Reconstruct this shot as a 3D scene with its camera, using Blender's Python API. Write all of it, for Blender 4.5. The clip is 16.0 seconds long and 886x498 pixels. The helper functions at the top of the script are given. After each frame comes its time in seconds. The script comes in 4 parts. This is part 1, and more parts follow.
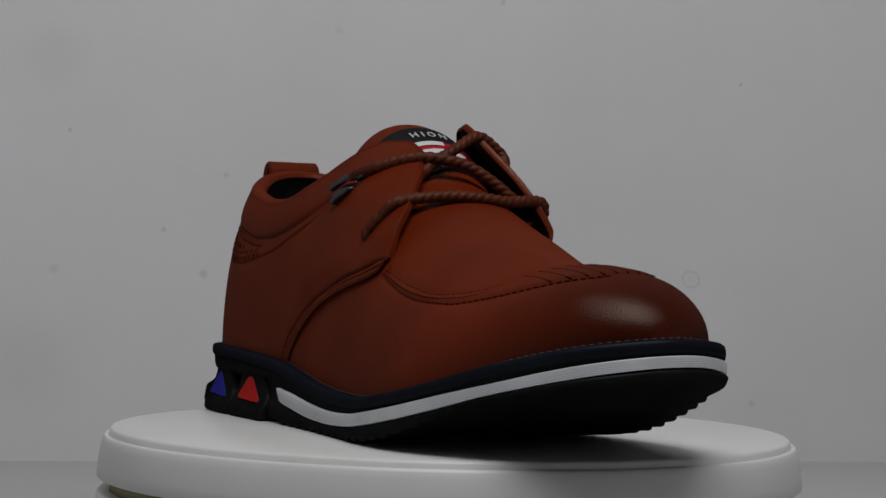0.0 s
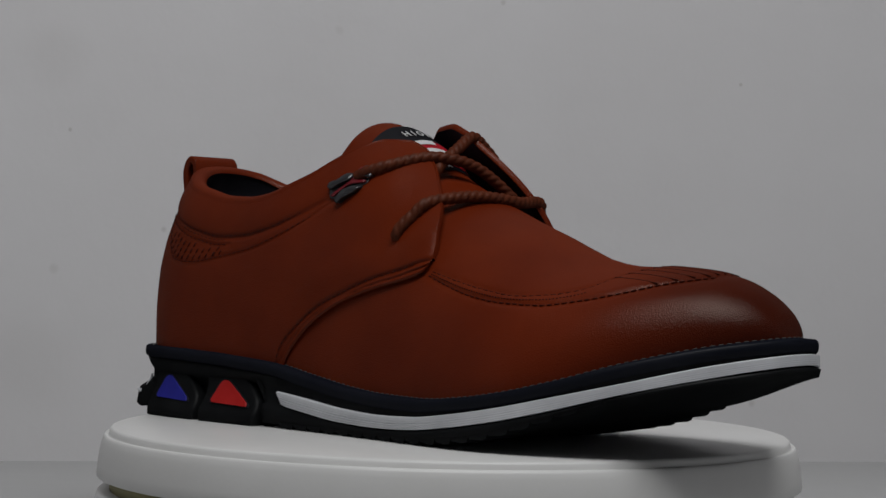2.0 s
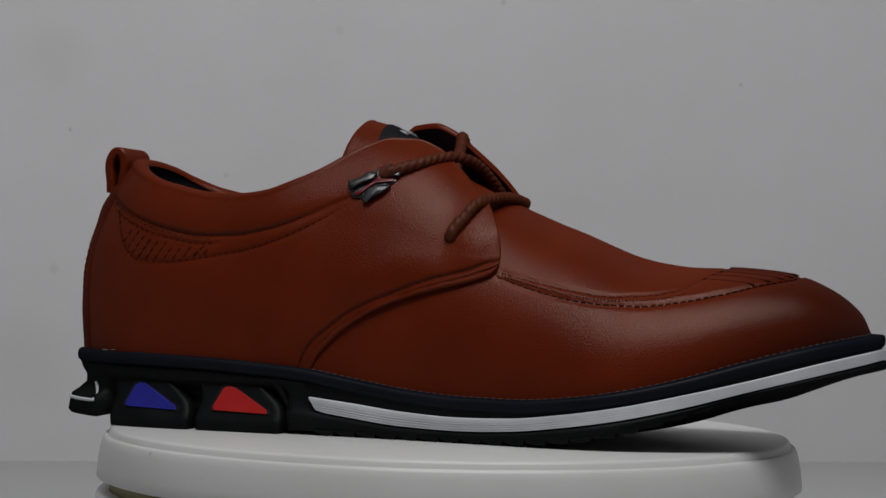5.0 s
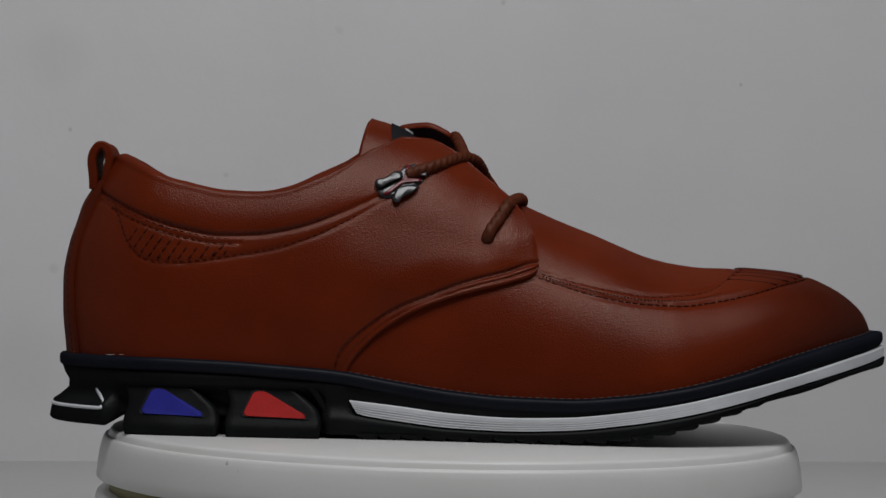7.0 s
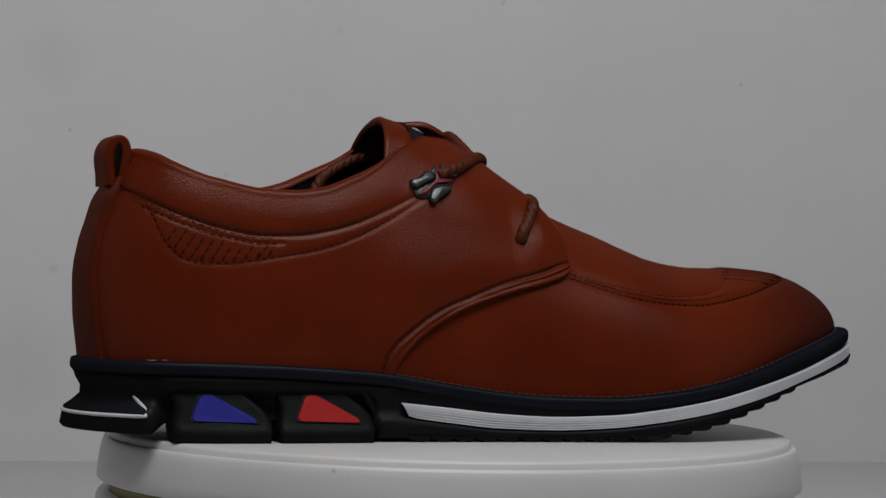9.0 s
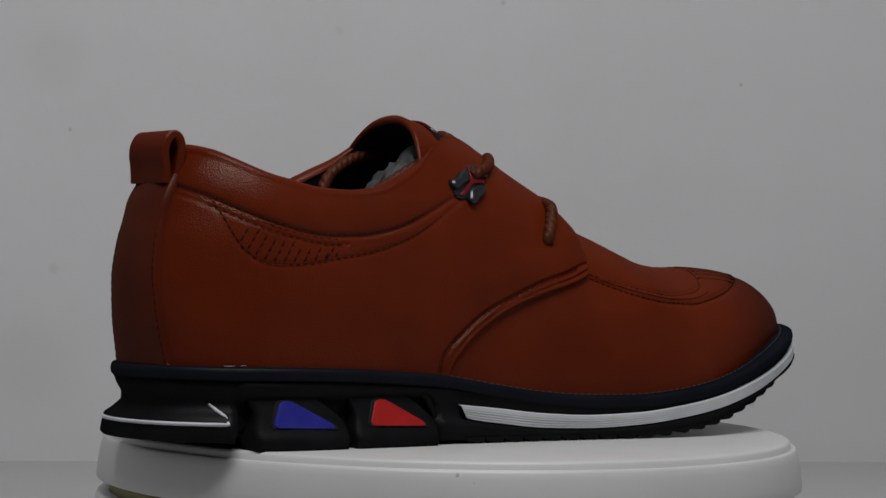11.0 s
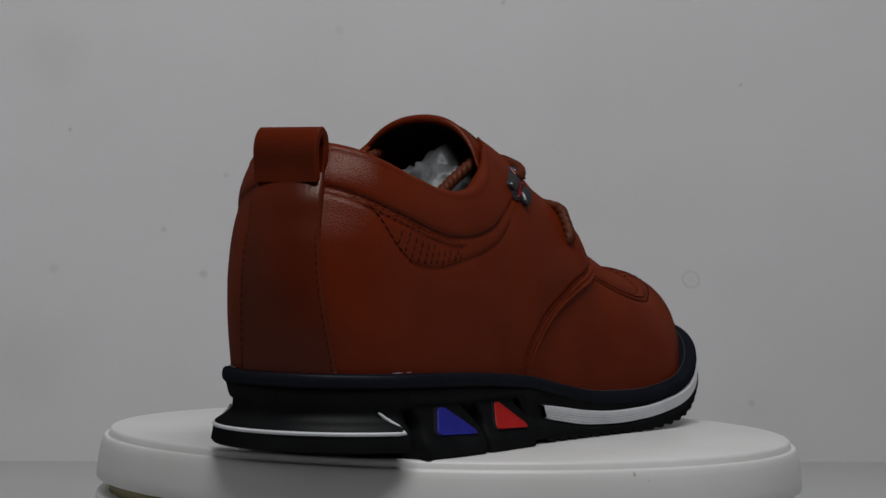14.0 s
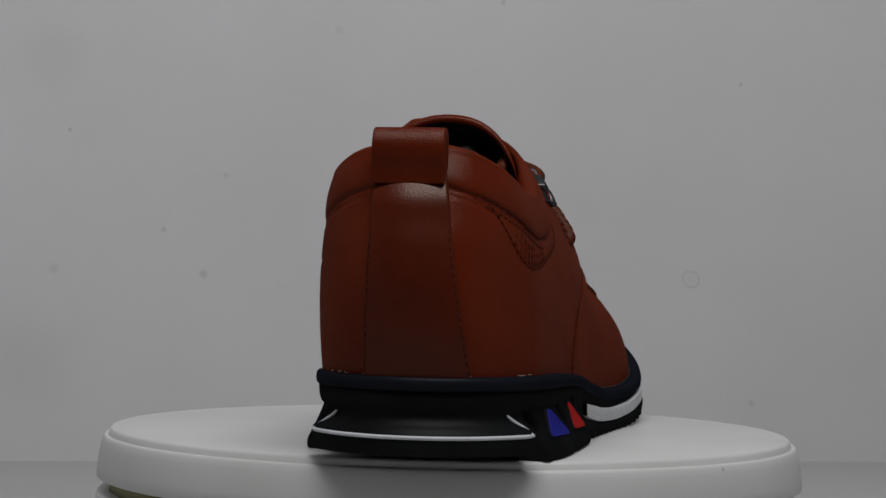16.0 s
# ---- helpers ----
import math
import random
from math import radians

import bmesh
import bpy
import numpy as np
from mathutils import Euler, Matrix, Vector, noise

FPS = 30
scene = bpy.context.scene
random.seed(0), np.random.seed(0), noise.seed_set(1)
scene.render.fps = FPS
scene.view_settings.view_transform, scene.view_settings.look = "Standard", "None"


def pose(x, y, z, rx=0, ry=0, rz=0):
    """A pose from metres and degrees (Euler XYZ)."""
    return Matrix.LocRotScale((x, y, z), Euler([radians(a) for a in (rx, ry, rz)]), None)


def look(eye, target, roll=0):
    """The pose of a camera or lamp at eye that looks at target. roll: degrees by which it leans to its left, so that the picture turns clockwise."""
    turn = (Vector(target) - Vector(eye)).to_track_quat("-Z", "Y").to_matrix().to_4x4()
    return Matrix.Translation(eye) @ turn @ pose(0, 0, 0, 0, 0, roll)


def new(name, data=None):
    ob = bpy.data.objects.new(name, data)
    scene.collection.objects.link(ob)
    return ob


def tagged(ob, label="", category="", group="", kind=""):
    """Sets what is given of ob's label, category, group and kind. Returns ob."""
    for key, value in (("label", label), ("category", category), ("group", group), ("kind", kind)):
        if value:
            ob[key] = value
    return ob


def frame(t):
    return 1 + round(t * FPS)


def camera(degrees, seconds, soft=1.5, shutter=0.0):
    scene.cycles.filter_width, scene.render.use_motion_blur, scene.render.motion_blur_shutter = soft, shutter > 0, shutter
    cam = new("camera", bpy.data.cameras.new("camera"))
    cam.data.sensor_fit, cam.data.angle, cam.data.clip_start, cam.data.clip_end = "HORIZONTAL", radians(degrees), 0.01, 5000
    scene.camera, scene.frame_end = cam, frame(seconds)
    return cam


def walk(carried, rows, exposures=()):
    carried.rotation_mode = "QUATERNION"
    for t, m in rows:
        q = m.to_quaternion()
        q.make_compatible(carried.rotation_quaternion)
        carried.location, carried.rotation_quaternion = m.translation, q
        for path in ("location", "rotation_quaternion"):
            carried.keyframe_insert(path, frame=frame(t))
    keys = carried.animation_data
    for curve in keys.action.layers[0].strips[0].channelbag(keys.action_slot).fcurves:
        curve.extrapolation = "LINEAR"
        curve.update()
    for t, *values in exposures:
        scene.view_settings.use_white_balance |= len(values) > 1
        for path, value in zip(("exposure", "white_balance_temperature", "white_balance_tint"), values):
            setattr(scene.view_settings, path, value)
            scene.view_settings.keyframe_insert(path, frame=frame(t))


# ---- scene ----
cam = camera(24.76, 16.0, soft=1.5)
EYE = (0.0, -0.74, 0.0610)
AIM = (-0.00393, 0.0, 0.06684)
walk(cam, [(0.0, look(EYE, AIM, 1.204)), (16.0, look(EYE, AIM, 1.204))])

# turning of the platter, in degrees
TURN = [(0.0, -71.17), (1.0, -61.84), (2.0, -52.60), (3.0, -43.64), (4.0, -34.86), (5.25, -23.95),
        (6.5, -13.14), (7.5, -4.35), (9.0, 8.83), (10.25, 19.85), (11.5, 30.85), (13.0, 43.95),
        (14.5, 56.93), (16.0, 69.92)]

# ---- light ----
world = bpy.data.worlds.new("room_world")
scene.world = world
world.use_nodes = True
world.node_tree.nodes["Background"].inputs[0].default_value = (0.9, 0.95, 1.0, 1)
world.node_tree.nodes["Background"].inputs[1].default_value = 0.006
scene.view_settings.exposure = 0.0

top_data = bpy.data.lights.new("overhead_softbox", "AREA")
top_data.shape, top_data.size, top_data.size_y = "RECTANGLE", 0.70, 0.35
top_data.energy, top_data.color = 6.4, (0.985, 0.990, 1.0)
top_lamp = new("overhead_softbox", top_data)
top_lamp.matrix_world = look((0.06, -0.39, 0.87), (0.0, 0.05, 0.0))


# ---- small tools ----
def curve(xs, ys):
    """A smooth line through the knots, with no overshoot."""
    xs, ys = np.array(xs, float), np.array(ys, float)
    h, d = np.diff(xs), np.diff(ys) / np.diff(xs)
    m = np.zeros(len(xs))
    m[0], m[-1] = d[0], d[-1]
    for i in range(1, len(xs) - 1):
        if d[i - 1] * d[i] > 0:
            w1, w2 = 2 * h[i] + h[i - 1], h[i] + 2 * h[i - 1]
            m[i] = (w1 + w2) / (w1 / d[i - 1] + w2 / d[i])

    def at(x):
        x = np.clip(np.asarray(x, float), xs[0], xs[-1])
        i = np.clip(np.searchsorted(xs, x) - 1, 0, len(h) - 1)
        t = (x - xs[i]) / h[i]
        return ((1 + 2 * t) * (1 - t) ** 2 * ys[i] + t * (1 - t) ** 2 * h[i] * m[i]
                + t * t * (3 - 2 * t) * ys[i + 1] + t * t * (t - 1) * h[i] * m[i + 1])
    return at


def spline(points, n, closed=False):
    """n points evenly along a Catmull-Rom line through the given ones."""
    p = np.array(points, float)
    if closed:
        p = np.vstack([p[-1], p, p[0], p[1]])
    else:
        p = np.vstack([2 * p[0] - p[1], p, 2 * p[-1] - p[-2]])
    out = []
    for i in range(1, len(p) - 2):
        t = np.linspace(0, 1, 24, endpoint=False)[:, None]
        a, b, c, d = p[i - 1], p[i], p[i + 1], p[i + 2]
        out.append(0.5 * (2 * b + (c - a) * t + (2 * a - 5 * b + 4 * c - d) * t ** 2 + (3 * b - a - 3 * c + d) * t ** 3))
    out.append(p[-2][None])
    out = np.vstack(out)
    s = np.concatenate([[0], np.cumsum(np.linalg.norm(np.diff(out, axis=0), axis=1))])
    want = np.linspace(0, s[-1], n + 1)[:-1] if closed else np.linspace(0, s[-1], n)
    return np.stack([np.interp(want, s, out[:, k]) for k in range(p.shape[1])], 1)


def mesh_part(name, verts, faces, material, parent=None, label="", smooth=True, flip=False):
    me = bpy.data.meshes.new(name)
    faces = [tuple(reversed(f)) for f in faces] if flip else faces
    me.from_pydata([tuple(map(float, v)) for v in verts], [], faces)
    me.materials.append(material)
    if smooth:
        me.polygons.foreach_set("use_smooth", [True] * len(me.polygons))
    me.update()
    ob = new(name, me)
    if parent is not None:
        ob.parent = parent
    if label:
        ob["label"] = label
    return ob


def part(name, bm, material, parent=None, label="", smooth=True):
    me = bpy.data.meshes.new(name)
    bm.to_mesh(me)
    bm.free()
    me.materials.append(material)
    if smooth:
        me.polygons.foreach_set("use_smooth", [True] * len(me.polygons))
    ob = new(name, me)
    if parent is not None:
        ob.parent = parent
    if label:
        ob["label"] = label
    return ob


def grid_faces(rows, cols, wrap=False, start=0):
    out = []
    for i in range(rows - 1):
        for j in range(cols if wrap else cols - 1):
            k = (j + 1) % cols
            out.append((start + i * cols + j, start + i * cols + k, start + (i + 1) * cols + k, start + (i + 1) * cols + j))
    return out


def lathe(profile, n=160):
    verts, faces = [], []
    for r, z in profile:
        for k in range(n):
            a = 2 * math.pi * k / n
            verts.append((r * math.cos(a), r * math.sin(a), z))
    return verts, grid_faces(len(profile), n, True)


def tube(path, radius, sides=8, lobes=0, pitch=0.006, taper=True):
    """A round or twisted cord along the path."""
    p = np.array(path, float)
    t = np.gradient(p, axis=0)
    t /= np.linalg.norm(t, axis=1)[:, None] + 1e-12
    up = np.array([0.13, 0.2, 1.0])
    s = np.concatenate([[0], np.cumsum(np.linalg.norm(np.diff(p, axis=0), axis=1))])
    verts = []
    for i in range(len(p)):
        a = np.cross(t[i], up)
        a /= np.linalg.norm(a) + 1e-9
        b = np.cross(a, t[i])
        up = b
        for k in range(sides):
            w = 2 * math.pi * k / sides
            r = radius * (0.88 + 0.17 * abs(math.cos(lobes * w / 2 - math.pi * s[i] / pitch)) if lobes else 1)
            if taper and i in (0, len(p) - 1):
                r *= 0.55
            verts.append(p[i] + r * (math.cos(w) * a + math.sin(w) * b))
    faces = grid_faces(len(p), sides, True)
    faces.append(tuple(range(sides - 1, -1, -1)))
    faces.append(tuple(range((len(p) - 1) * sides, len(p) * sides)))
    return verts, faces


def groove(d, width, depth):
    return -depth * np.exp(-(d / width) ** 2)


def smoothstep(v, lo, hi):
    t = np.clip((v - lo) / (hi - lo), 0, 1)
    return t * t * (3 - 2 * t)


# ---- materials ----
def material(name, colour, rough=0.5, metal=0.0, grain=0.0, grain_size=0.001, second=None, blotch=0.03, coat=0.0, spec=0.5,
             cells=False, transmission=0.0, tint=(1, 1, 1), sheen=None, rim=0.0):
    m = bpy.data.materials.new(name)
    m.use_nodes = True
    nt = m.node_tree
    b = nt.nodes["Principled BSDF"]
    b.inputs["Base Color"].default_value = (*colour, 1)
    b.inputs["Roughness"].default_value = rough
    b.inputs["Metallic"].default_value = metal
    b.inputs["Coat Weight"].default_value = coat
    b.inputs["Coat Roughness"].default_value = 0.25
    b.inputs["Specular IOR Level"].default_value = spec
    b.inputs["Transmission Weight"].default_value = transmission
    b.inputs["Specular Tint"].default_value = (*tint, 1)
    tc = nt.nodes.new("ShaderNodeTexCoord")
    if second is not None:
        n1 = nt.nodes.new("ShaderNodeTexNoise")
        n1.inputs["Scale"].default_value = 1 / blotch
        n1.inputs["Detail"].default_value = 6
        nt.links.new(tc.outputs["Object"], n1.inputs["Vector"])
        ramp = nt.nodes.new("ShaderNodeMapRange")
        ramp.inputs["From Min"].default_value, ramp.inputs["From Max"].default_value = 0.35, 0.68
        nt.links.new(n1.outputs["Fac"], ramp.inputs["Value"])
        mix = nt.nodes.new("ShaderNodeMix")
        mix.data_type = "RGBA"
        mix.inputs["A"].default_value, mix.inputs["B"].default_value = (*colour, 1), (*second, 1)
        nt.links.new(ramp.outputs["Result"], mix.inputs["Factor"])
        nt.links.new(mix.outputs["Result"], b.inputs["Base Color"])
        rr = nt.nodes.new("ShaderNodeMapRange")
        rr.inputs["To Min"].default_value, rr.inputs["To Max"].default_value = rough * 0.9, min(1, rough * 1.15)
        nt.links.new(n1.outputs["Fac"], rr.inputs["Value"])
        nt.links.new(rr.outputs["Result"], b.inputs["Roughness"])
    if grain > 0:
        if cells:
            n2 = nt.nodes.new("ShaderNodeTexVoronoi")
            n2.inputs["Scale"].default_value = 1 / grain_size
            out = n2.outputs["Distance"]
        else:
            n2 = nt.nodes.new("ShaderNodeTexNoise")
            n2.inputs["Scale"].default_value = 1 / grain_size
            n2.inputs["Detail"].default_value = 3
            out = n2.outputs["Fac"]
        nt.links.new(tc.outputs["Object"], n2.inputs["Vector"])
        bump = nt.nodes.new("ShaderNodeBump")
        bump.inputs["Strength"].default_value = grain
        bump.inputs["Distance"].default_value = grain_size * 0.4
        nt.links.new(out, bump.inputs["Height"])
        nt.links.new(bump.outputs["Normal"], b.inputs["Normal"])
    if sheen is not None:
        # a thin even gloss over a matt body
        b.inputs["Specular IOR Level"].default_value = 0.0
        g = nt.nodes.new("ShaderNodeBsdfGlossy")
        g.inputs["Color"].default_value = (*tint, 1)
        g.inputs["Roughness"].default_value = rough
        if grain > 0:
            nt.links.new(bump.outputs["Normal"], g.inputs["Normal"])
        blend = nt.nodes.new("ShaderNodeMixShader")
        blend.inputs["Fac"].default_value = sheen
        if rim > 0:
            # slightly glossier at a glancing angle
            lw = nt.nodes.new("ShaderNodeLayerWeight")
            power = nt.nodes.new("ShaderNodeMath")
            power.operation = "POWER"
            nt.links.new(lw.outputs["Facing"], power.inputs[0])
            power.inputs[1].default_value = 2.5
            gain = nt.nodes.new("ShaderNodeMath")
            gain.operation = "MULTIPLY_ADD"
            nt.links.new(power.outputs[0], gain.inputs[0])
            gain.inputs[1].default_value, gain.inputs[2].default_value = rim, sheen
            nt.links.new(gain.outputs[0], blend.inputs["Fac"])
        nt.links.new(b.outputs[0], blend.inputs[1])
        nt.links.new(g.outputs[0], blend.inputs[2])
        nt.links.new(blend.outputs[0], nt.nodes["Material Output"].inputs["Surface"])
    return m


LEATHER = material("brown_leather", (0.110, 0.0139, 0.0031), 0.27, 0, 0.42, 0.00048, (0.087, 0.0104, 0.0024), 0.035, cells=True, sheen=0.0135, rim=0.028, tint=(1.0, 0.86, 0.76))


def darken_ends(m):
    """The leather gets darker towards the toe and the back of the heel."""
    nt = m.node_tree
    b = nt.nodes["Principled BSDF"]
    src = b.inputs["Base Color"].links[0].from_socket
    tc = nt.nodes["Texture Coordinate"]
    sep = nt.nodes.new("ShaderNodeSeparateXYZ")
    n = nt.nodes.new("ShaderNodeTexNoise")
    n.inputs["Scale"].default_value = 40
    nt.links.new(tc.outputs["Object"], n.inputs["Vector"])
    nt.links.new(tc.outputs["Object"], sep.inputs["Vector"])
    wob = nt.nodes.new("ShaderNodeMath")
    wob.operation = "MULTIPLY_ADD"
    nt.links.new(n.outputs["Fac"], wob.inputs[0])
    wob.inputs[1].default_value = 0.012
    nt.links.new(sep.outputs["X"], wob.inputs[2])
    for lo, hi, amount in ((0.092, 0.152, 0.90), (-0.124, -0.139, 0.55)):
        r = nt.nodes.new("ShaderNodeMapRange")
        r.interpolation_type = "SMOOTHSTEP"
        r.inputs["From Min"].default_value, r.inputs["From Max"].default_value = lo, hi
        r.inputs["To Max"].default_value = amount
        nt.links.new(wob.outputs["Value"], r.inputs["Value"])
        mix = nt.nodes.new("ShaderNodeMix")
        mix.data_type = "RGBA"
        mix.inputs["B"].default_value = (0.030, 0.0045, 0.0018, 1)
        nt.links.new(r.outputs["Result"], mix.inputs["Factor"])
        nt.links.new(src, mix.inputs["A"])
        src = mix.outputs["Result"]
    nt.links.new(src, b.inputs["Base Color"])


darken_ends(LEATHER)
STRIP_LEATHER = material("dark_brown_leather", (0.058, 0.0078, 0.0024), 0.30, 0, 0.15, 0.0007, (0.082, 0.0102, 0.0028), 0.030, cells=True, sheen=0.020, rim=0.02, tint=(1.0, 0.86, 0.76))
SEAM = material("dark_stitching", (0.034, 0.0056, 0.0022), 0.85, sheen=0.005)
LINING = material("dark_lining", (0.014, 0.014, 0.019), 0.85, 0, 0.4, 0.0008, (0.024, 0.022, 0.028), 0.01, sheen=0.004)
NAVY = material("navy_rubber", (0.0042, 0.0050, 0.0088), 0.42, 0, 0.15, 0.001, (0.0074, 0.0083, 0.0128), 0.02, sheen=0.008)
BLACK = material("black_rubber", (0.0044, 0.0047, 0.0052), 0.45, 0, 0.2, 0.001, (0.0074, 0.0079, 0.0085), 0.015, sheen=0.0065)
WHITE = material("white_rubber", (0.60, 0.61, 0.635), 0.4, 0, 0.1, 0.001, (0.52, 0.53, 0.555), 0.012, spec=0.3)
BLUE = material("blue_rubber", (0.017, 0.018, 0.20), 0.5, 0, 0.15, 0.001, (0.021, 0.022, 0.24), 0.01, sheen=0.01)
RED = material("red_rubber", (0.33, 0.012, 0.011), 0.5, 0, 0.15, 0.001, (0.38, 0.016, 0.015), 0.01, sheen=0.01)
CORD = material("brown_cord", (0.080, 0.0175, 0.0066), 0.5, 0, 0.5, 0.0006, (0.052, 0.0112, 0.0042), 0.003, sheen=0.014, tint=(1.0, 0.88, 0.8))
GUNMETAL = material("gunmetal", (0.012, 0.012, 0.014), 0.30, 0, sheen=0.055)
ENAMEL = material("red_enamel", (0.11, 0.006, 0.010), 0.3, sheen=0.03)
PLASTIC = material("white_plastic", (0.60, 0.598, 0.588), 0.36, 0, 0.05, 0.002, (0.555, 0.552, 0.54), 0.06, spec=0.35)
OLIVE = material("olive_gap", (0.26, 0.235, 0.10), 0.6)
TISSUE = material("crumpled_film", (0.13, 0.136, 0.136), 0.36, 0, 0.35, 0.004, (0.065, 0.068, 0.07), 0.009, spec=0.3)
THREAD = material("grey_thread", (0.075, 0.072, 0.07), 0.8, sheen=0.005)
GLUE = material("dried_glue", (0.34, 0.33, 0.32), 0.6)
TEXT_WHITE = material("label_white", (0.50, 0.50, 0.50), 0.7)
LABEL_BLACK = material("label_black", (0.010, 0.010, 0.012), 0.6, 0, 0.3, 0.0007, sheen=0.006)
LABEL_RED = material("label_red", (0.30, 0.010, 0.017), 0.6, 0, 0.3, 0.0007, sheen=0.006)
SCUFF = material("grey_scuff", (0.47, 0.46, 0.44), 0.6)


def plaster(name, colour, second, spots=(), rings=()):
    """Painted plaster with broad blotches and a few stains at given places."""
    m = material(name, colour, 0.75, 0, 0.05, 0.02, second, 0.22)
    nt = m.node_tree
    b = nt.nodes["Principled BSDF"]
    src = b.inputs["Base Color"].links[0].from_socket
    tc = nt.nodes["Texture Coordinate"]
    n = nt.nodes.new("ShaderNodeTexNoise")
    n.inputs["Scale"].default_value = 45
    nt.links.new(tc.outputs["Object"], n.inputs["Vector"])
    warp = nt.nodes.new("ShaderNodeVectorMath")
    warp.operation = "MULTIPLY_ADD"
    warp.inputs[1].default_value = (0.004, 0.004, 0.004)
    nt.links.new(n.outputs["Color"], warp.inputs[0])
    nt.links.new(tc.outputs["Object"], warp.inputs[2])
    for x, z, size, depth in spots:
        d = nt.nodes.new("ShaderNodeVectorMath")
        d.operation = "DISTANCE"
        nt.links.new(warp.outputs[0], d.inputs[0])
        d.inputs[1].default_value = (x + 0.002, 0.002, z + 0.002)
        r = nt.nodes.new("ShaderNodeMapRange")
        r.interpolation_type = "SMOOTHSTEP"
        r.inputs["From Min"].default_value, r.inputs["From Max"].default_value = size * 0.15, size * 0.7
        r.inputs["To Min"].default_value, r.inputs["To Max"].default_value = depth * 0.7, 0.0
        nt.links.new(d.outputs["Value"], r.inputs["Value"])
        mix = nt.nodes.new("ShaderNodeMix")
        mix.data_type = "RGBA"
        mix.inputs["B"].default_value = (0.22, 0.20, 0.17, 1)
        nt.links.new(r.outputs["Result"], mix.inputs["Factor"])
        nt.links.new(src, mix.inputs["A"])
        src = mix.outputs["Result"]
    for x, z, radius in rings:
        d = nt.nodes.new("ShaderNodeVectorMath")
        d.operation = "DISTANCE"
        nt.links.new(warp.outputs[0], d.inputs[0])
        d.inputs[1].default_value = (x + 0.002, 0.002, z + 0.002)
        off = nt.nodes.new("ShaderNodeMath")
        off.operation = "COMPARE"
        nt.links.new(d.outputs["Value"], off.inputs[0])
        off.inputs[1].default_value, off.inputs[2].default_value = radius, 0.0007
        fade = nt.nodes.new("ShaderNodeMath")
        fade.operation = "MULTIPLY"
        nt.links.new(off.outputs[0], fade.inputs[0])
        fade.inputs[1].default_value = 0.14
        mix = nt.nodes.new("ShaderNodeMix")
        mix.data_type = "RGBA"
        mix.inputs["B"].default_value = (0.22, 0.20, 0.17, 1)
        nt.links.new(fade.outputs[0], mix.inputs["Factor"])
        nt.links.new(src, mix.inputs["A"])
        src = mix.outputs["Result"]
    nt.links.new(src, b.inputs["Base Color"])
    return m


# ---- the room ----
TABLE_Z = -0.045


def box(name, lo, hi, mat):
    bm = bmesh.new()
    bmesh.ops.create_cube(bm, size=1)
    for v in bm.verts:
        v.co = [lo[k] + (v.co[k] + 0.5) * (hi[k] - lo[k]) for k in range(3)]
    return part(name, bm, mat, smooth=False)


WALL_SPOTS = [(-0.1344, 0.0981, 0.0045, 0.35), (0.1343, 0.1009, 0.0050, 0.08), (-0.1562, 0.1214, 0.0030, 0.35), (-0.2051, 0.1722, 0.0022, 0.5),
              (0.1611, 0.2093, 0.0022, 0.5), (0.0244, 0.2491, 0.003, 0.4), (-0.2129, 0.2101, 0.035, 0.10), (-0.1237, 0.1511, 0.003, 0.3),
              (-0.0651, 0.2298, 0.005, 0.15), (-0.2266, 0.0516, 0.05, 0.10), (0.1714, 0.0323, 0.004, 0.3), (-0.2119, 0.1001, 0.005, 0.2)]
PAINT = plaster("painted_wall", (0.622, 0.615, 0.622), (0.575, 0.565, 0.570), WALL_SPOTS, [(0.1343, 0.1009, 0.0046)])
# for the unseen, added walls and ceiling: pale so they bounce fill light
PLAIN = plaster("plain_wall", (0.60, 0.60, 0.61), (0.55, 0.55, 0.56))
TOP = plaster("table_paint", (0.41, 0.41, 0.41), (0.38, 0.38, 0.38))
wall = tagged(box("wall_north", (-1.0, 0.0, -0.2), (1.0, 0.08, 1.9), PAINT), "off-white painted wall with faint stains and specks", "wall", kind="structure")
wall.matrix_world = pose(0, 0.35, TABLE_Z, 0, 0, 12)
tagged(box("table_surface", (-0.95, -1.92, TABLE_Z - 0.04), (0.95, 0.62, TABLE_Z), TOP), "off-white smooth table surface under the turntable", "table", kind="structure")
tagged(box("wall_south", (-0.95, -2.0, TABLE_Z - 0.2), (0.95, -1.92, 1.85), PLAIN), "unseen plain grey wall added behind the camera", "wall", kind="structure")
# added side walls out of view, set close in to reflect fill sideways
tagged(box("fill_wall_west", (-1.03, -2.0, TABLE_Z - 0.2), (-0.95, 0.25, 1.85), PLAIN), "unseen plain grey side wall, added for bounced fill", "wall", kind="structure")
tagged(box("fill_wall_east", (0.95, -2.0, TABLE_Z - 0.2), (1.03, 0.64, 1.85), PLAIN), "unseen plain grey side wall, added for bounced fill", "wall", kind="structure")
tagged(box("ceiling", (-1.03, -2.0, 1.85), (1.03, 0.64, 1.92), PLAIN), "unseen plain grey ceiling, added to close the room", "ceiling", kind="structure")

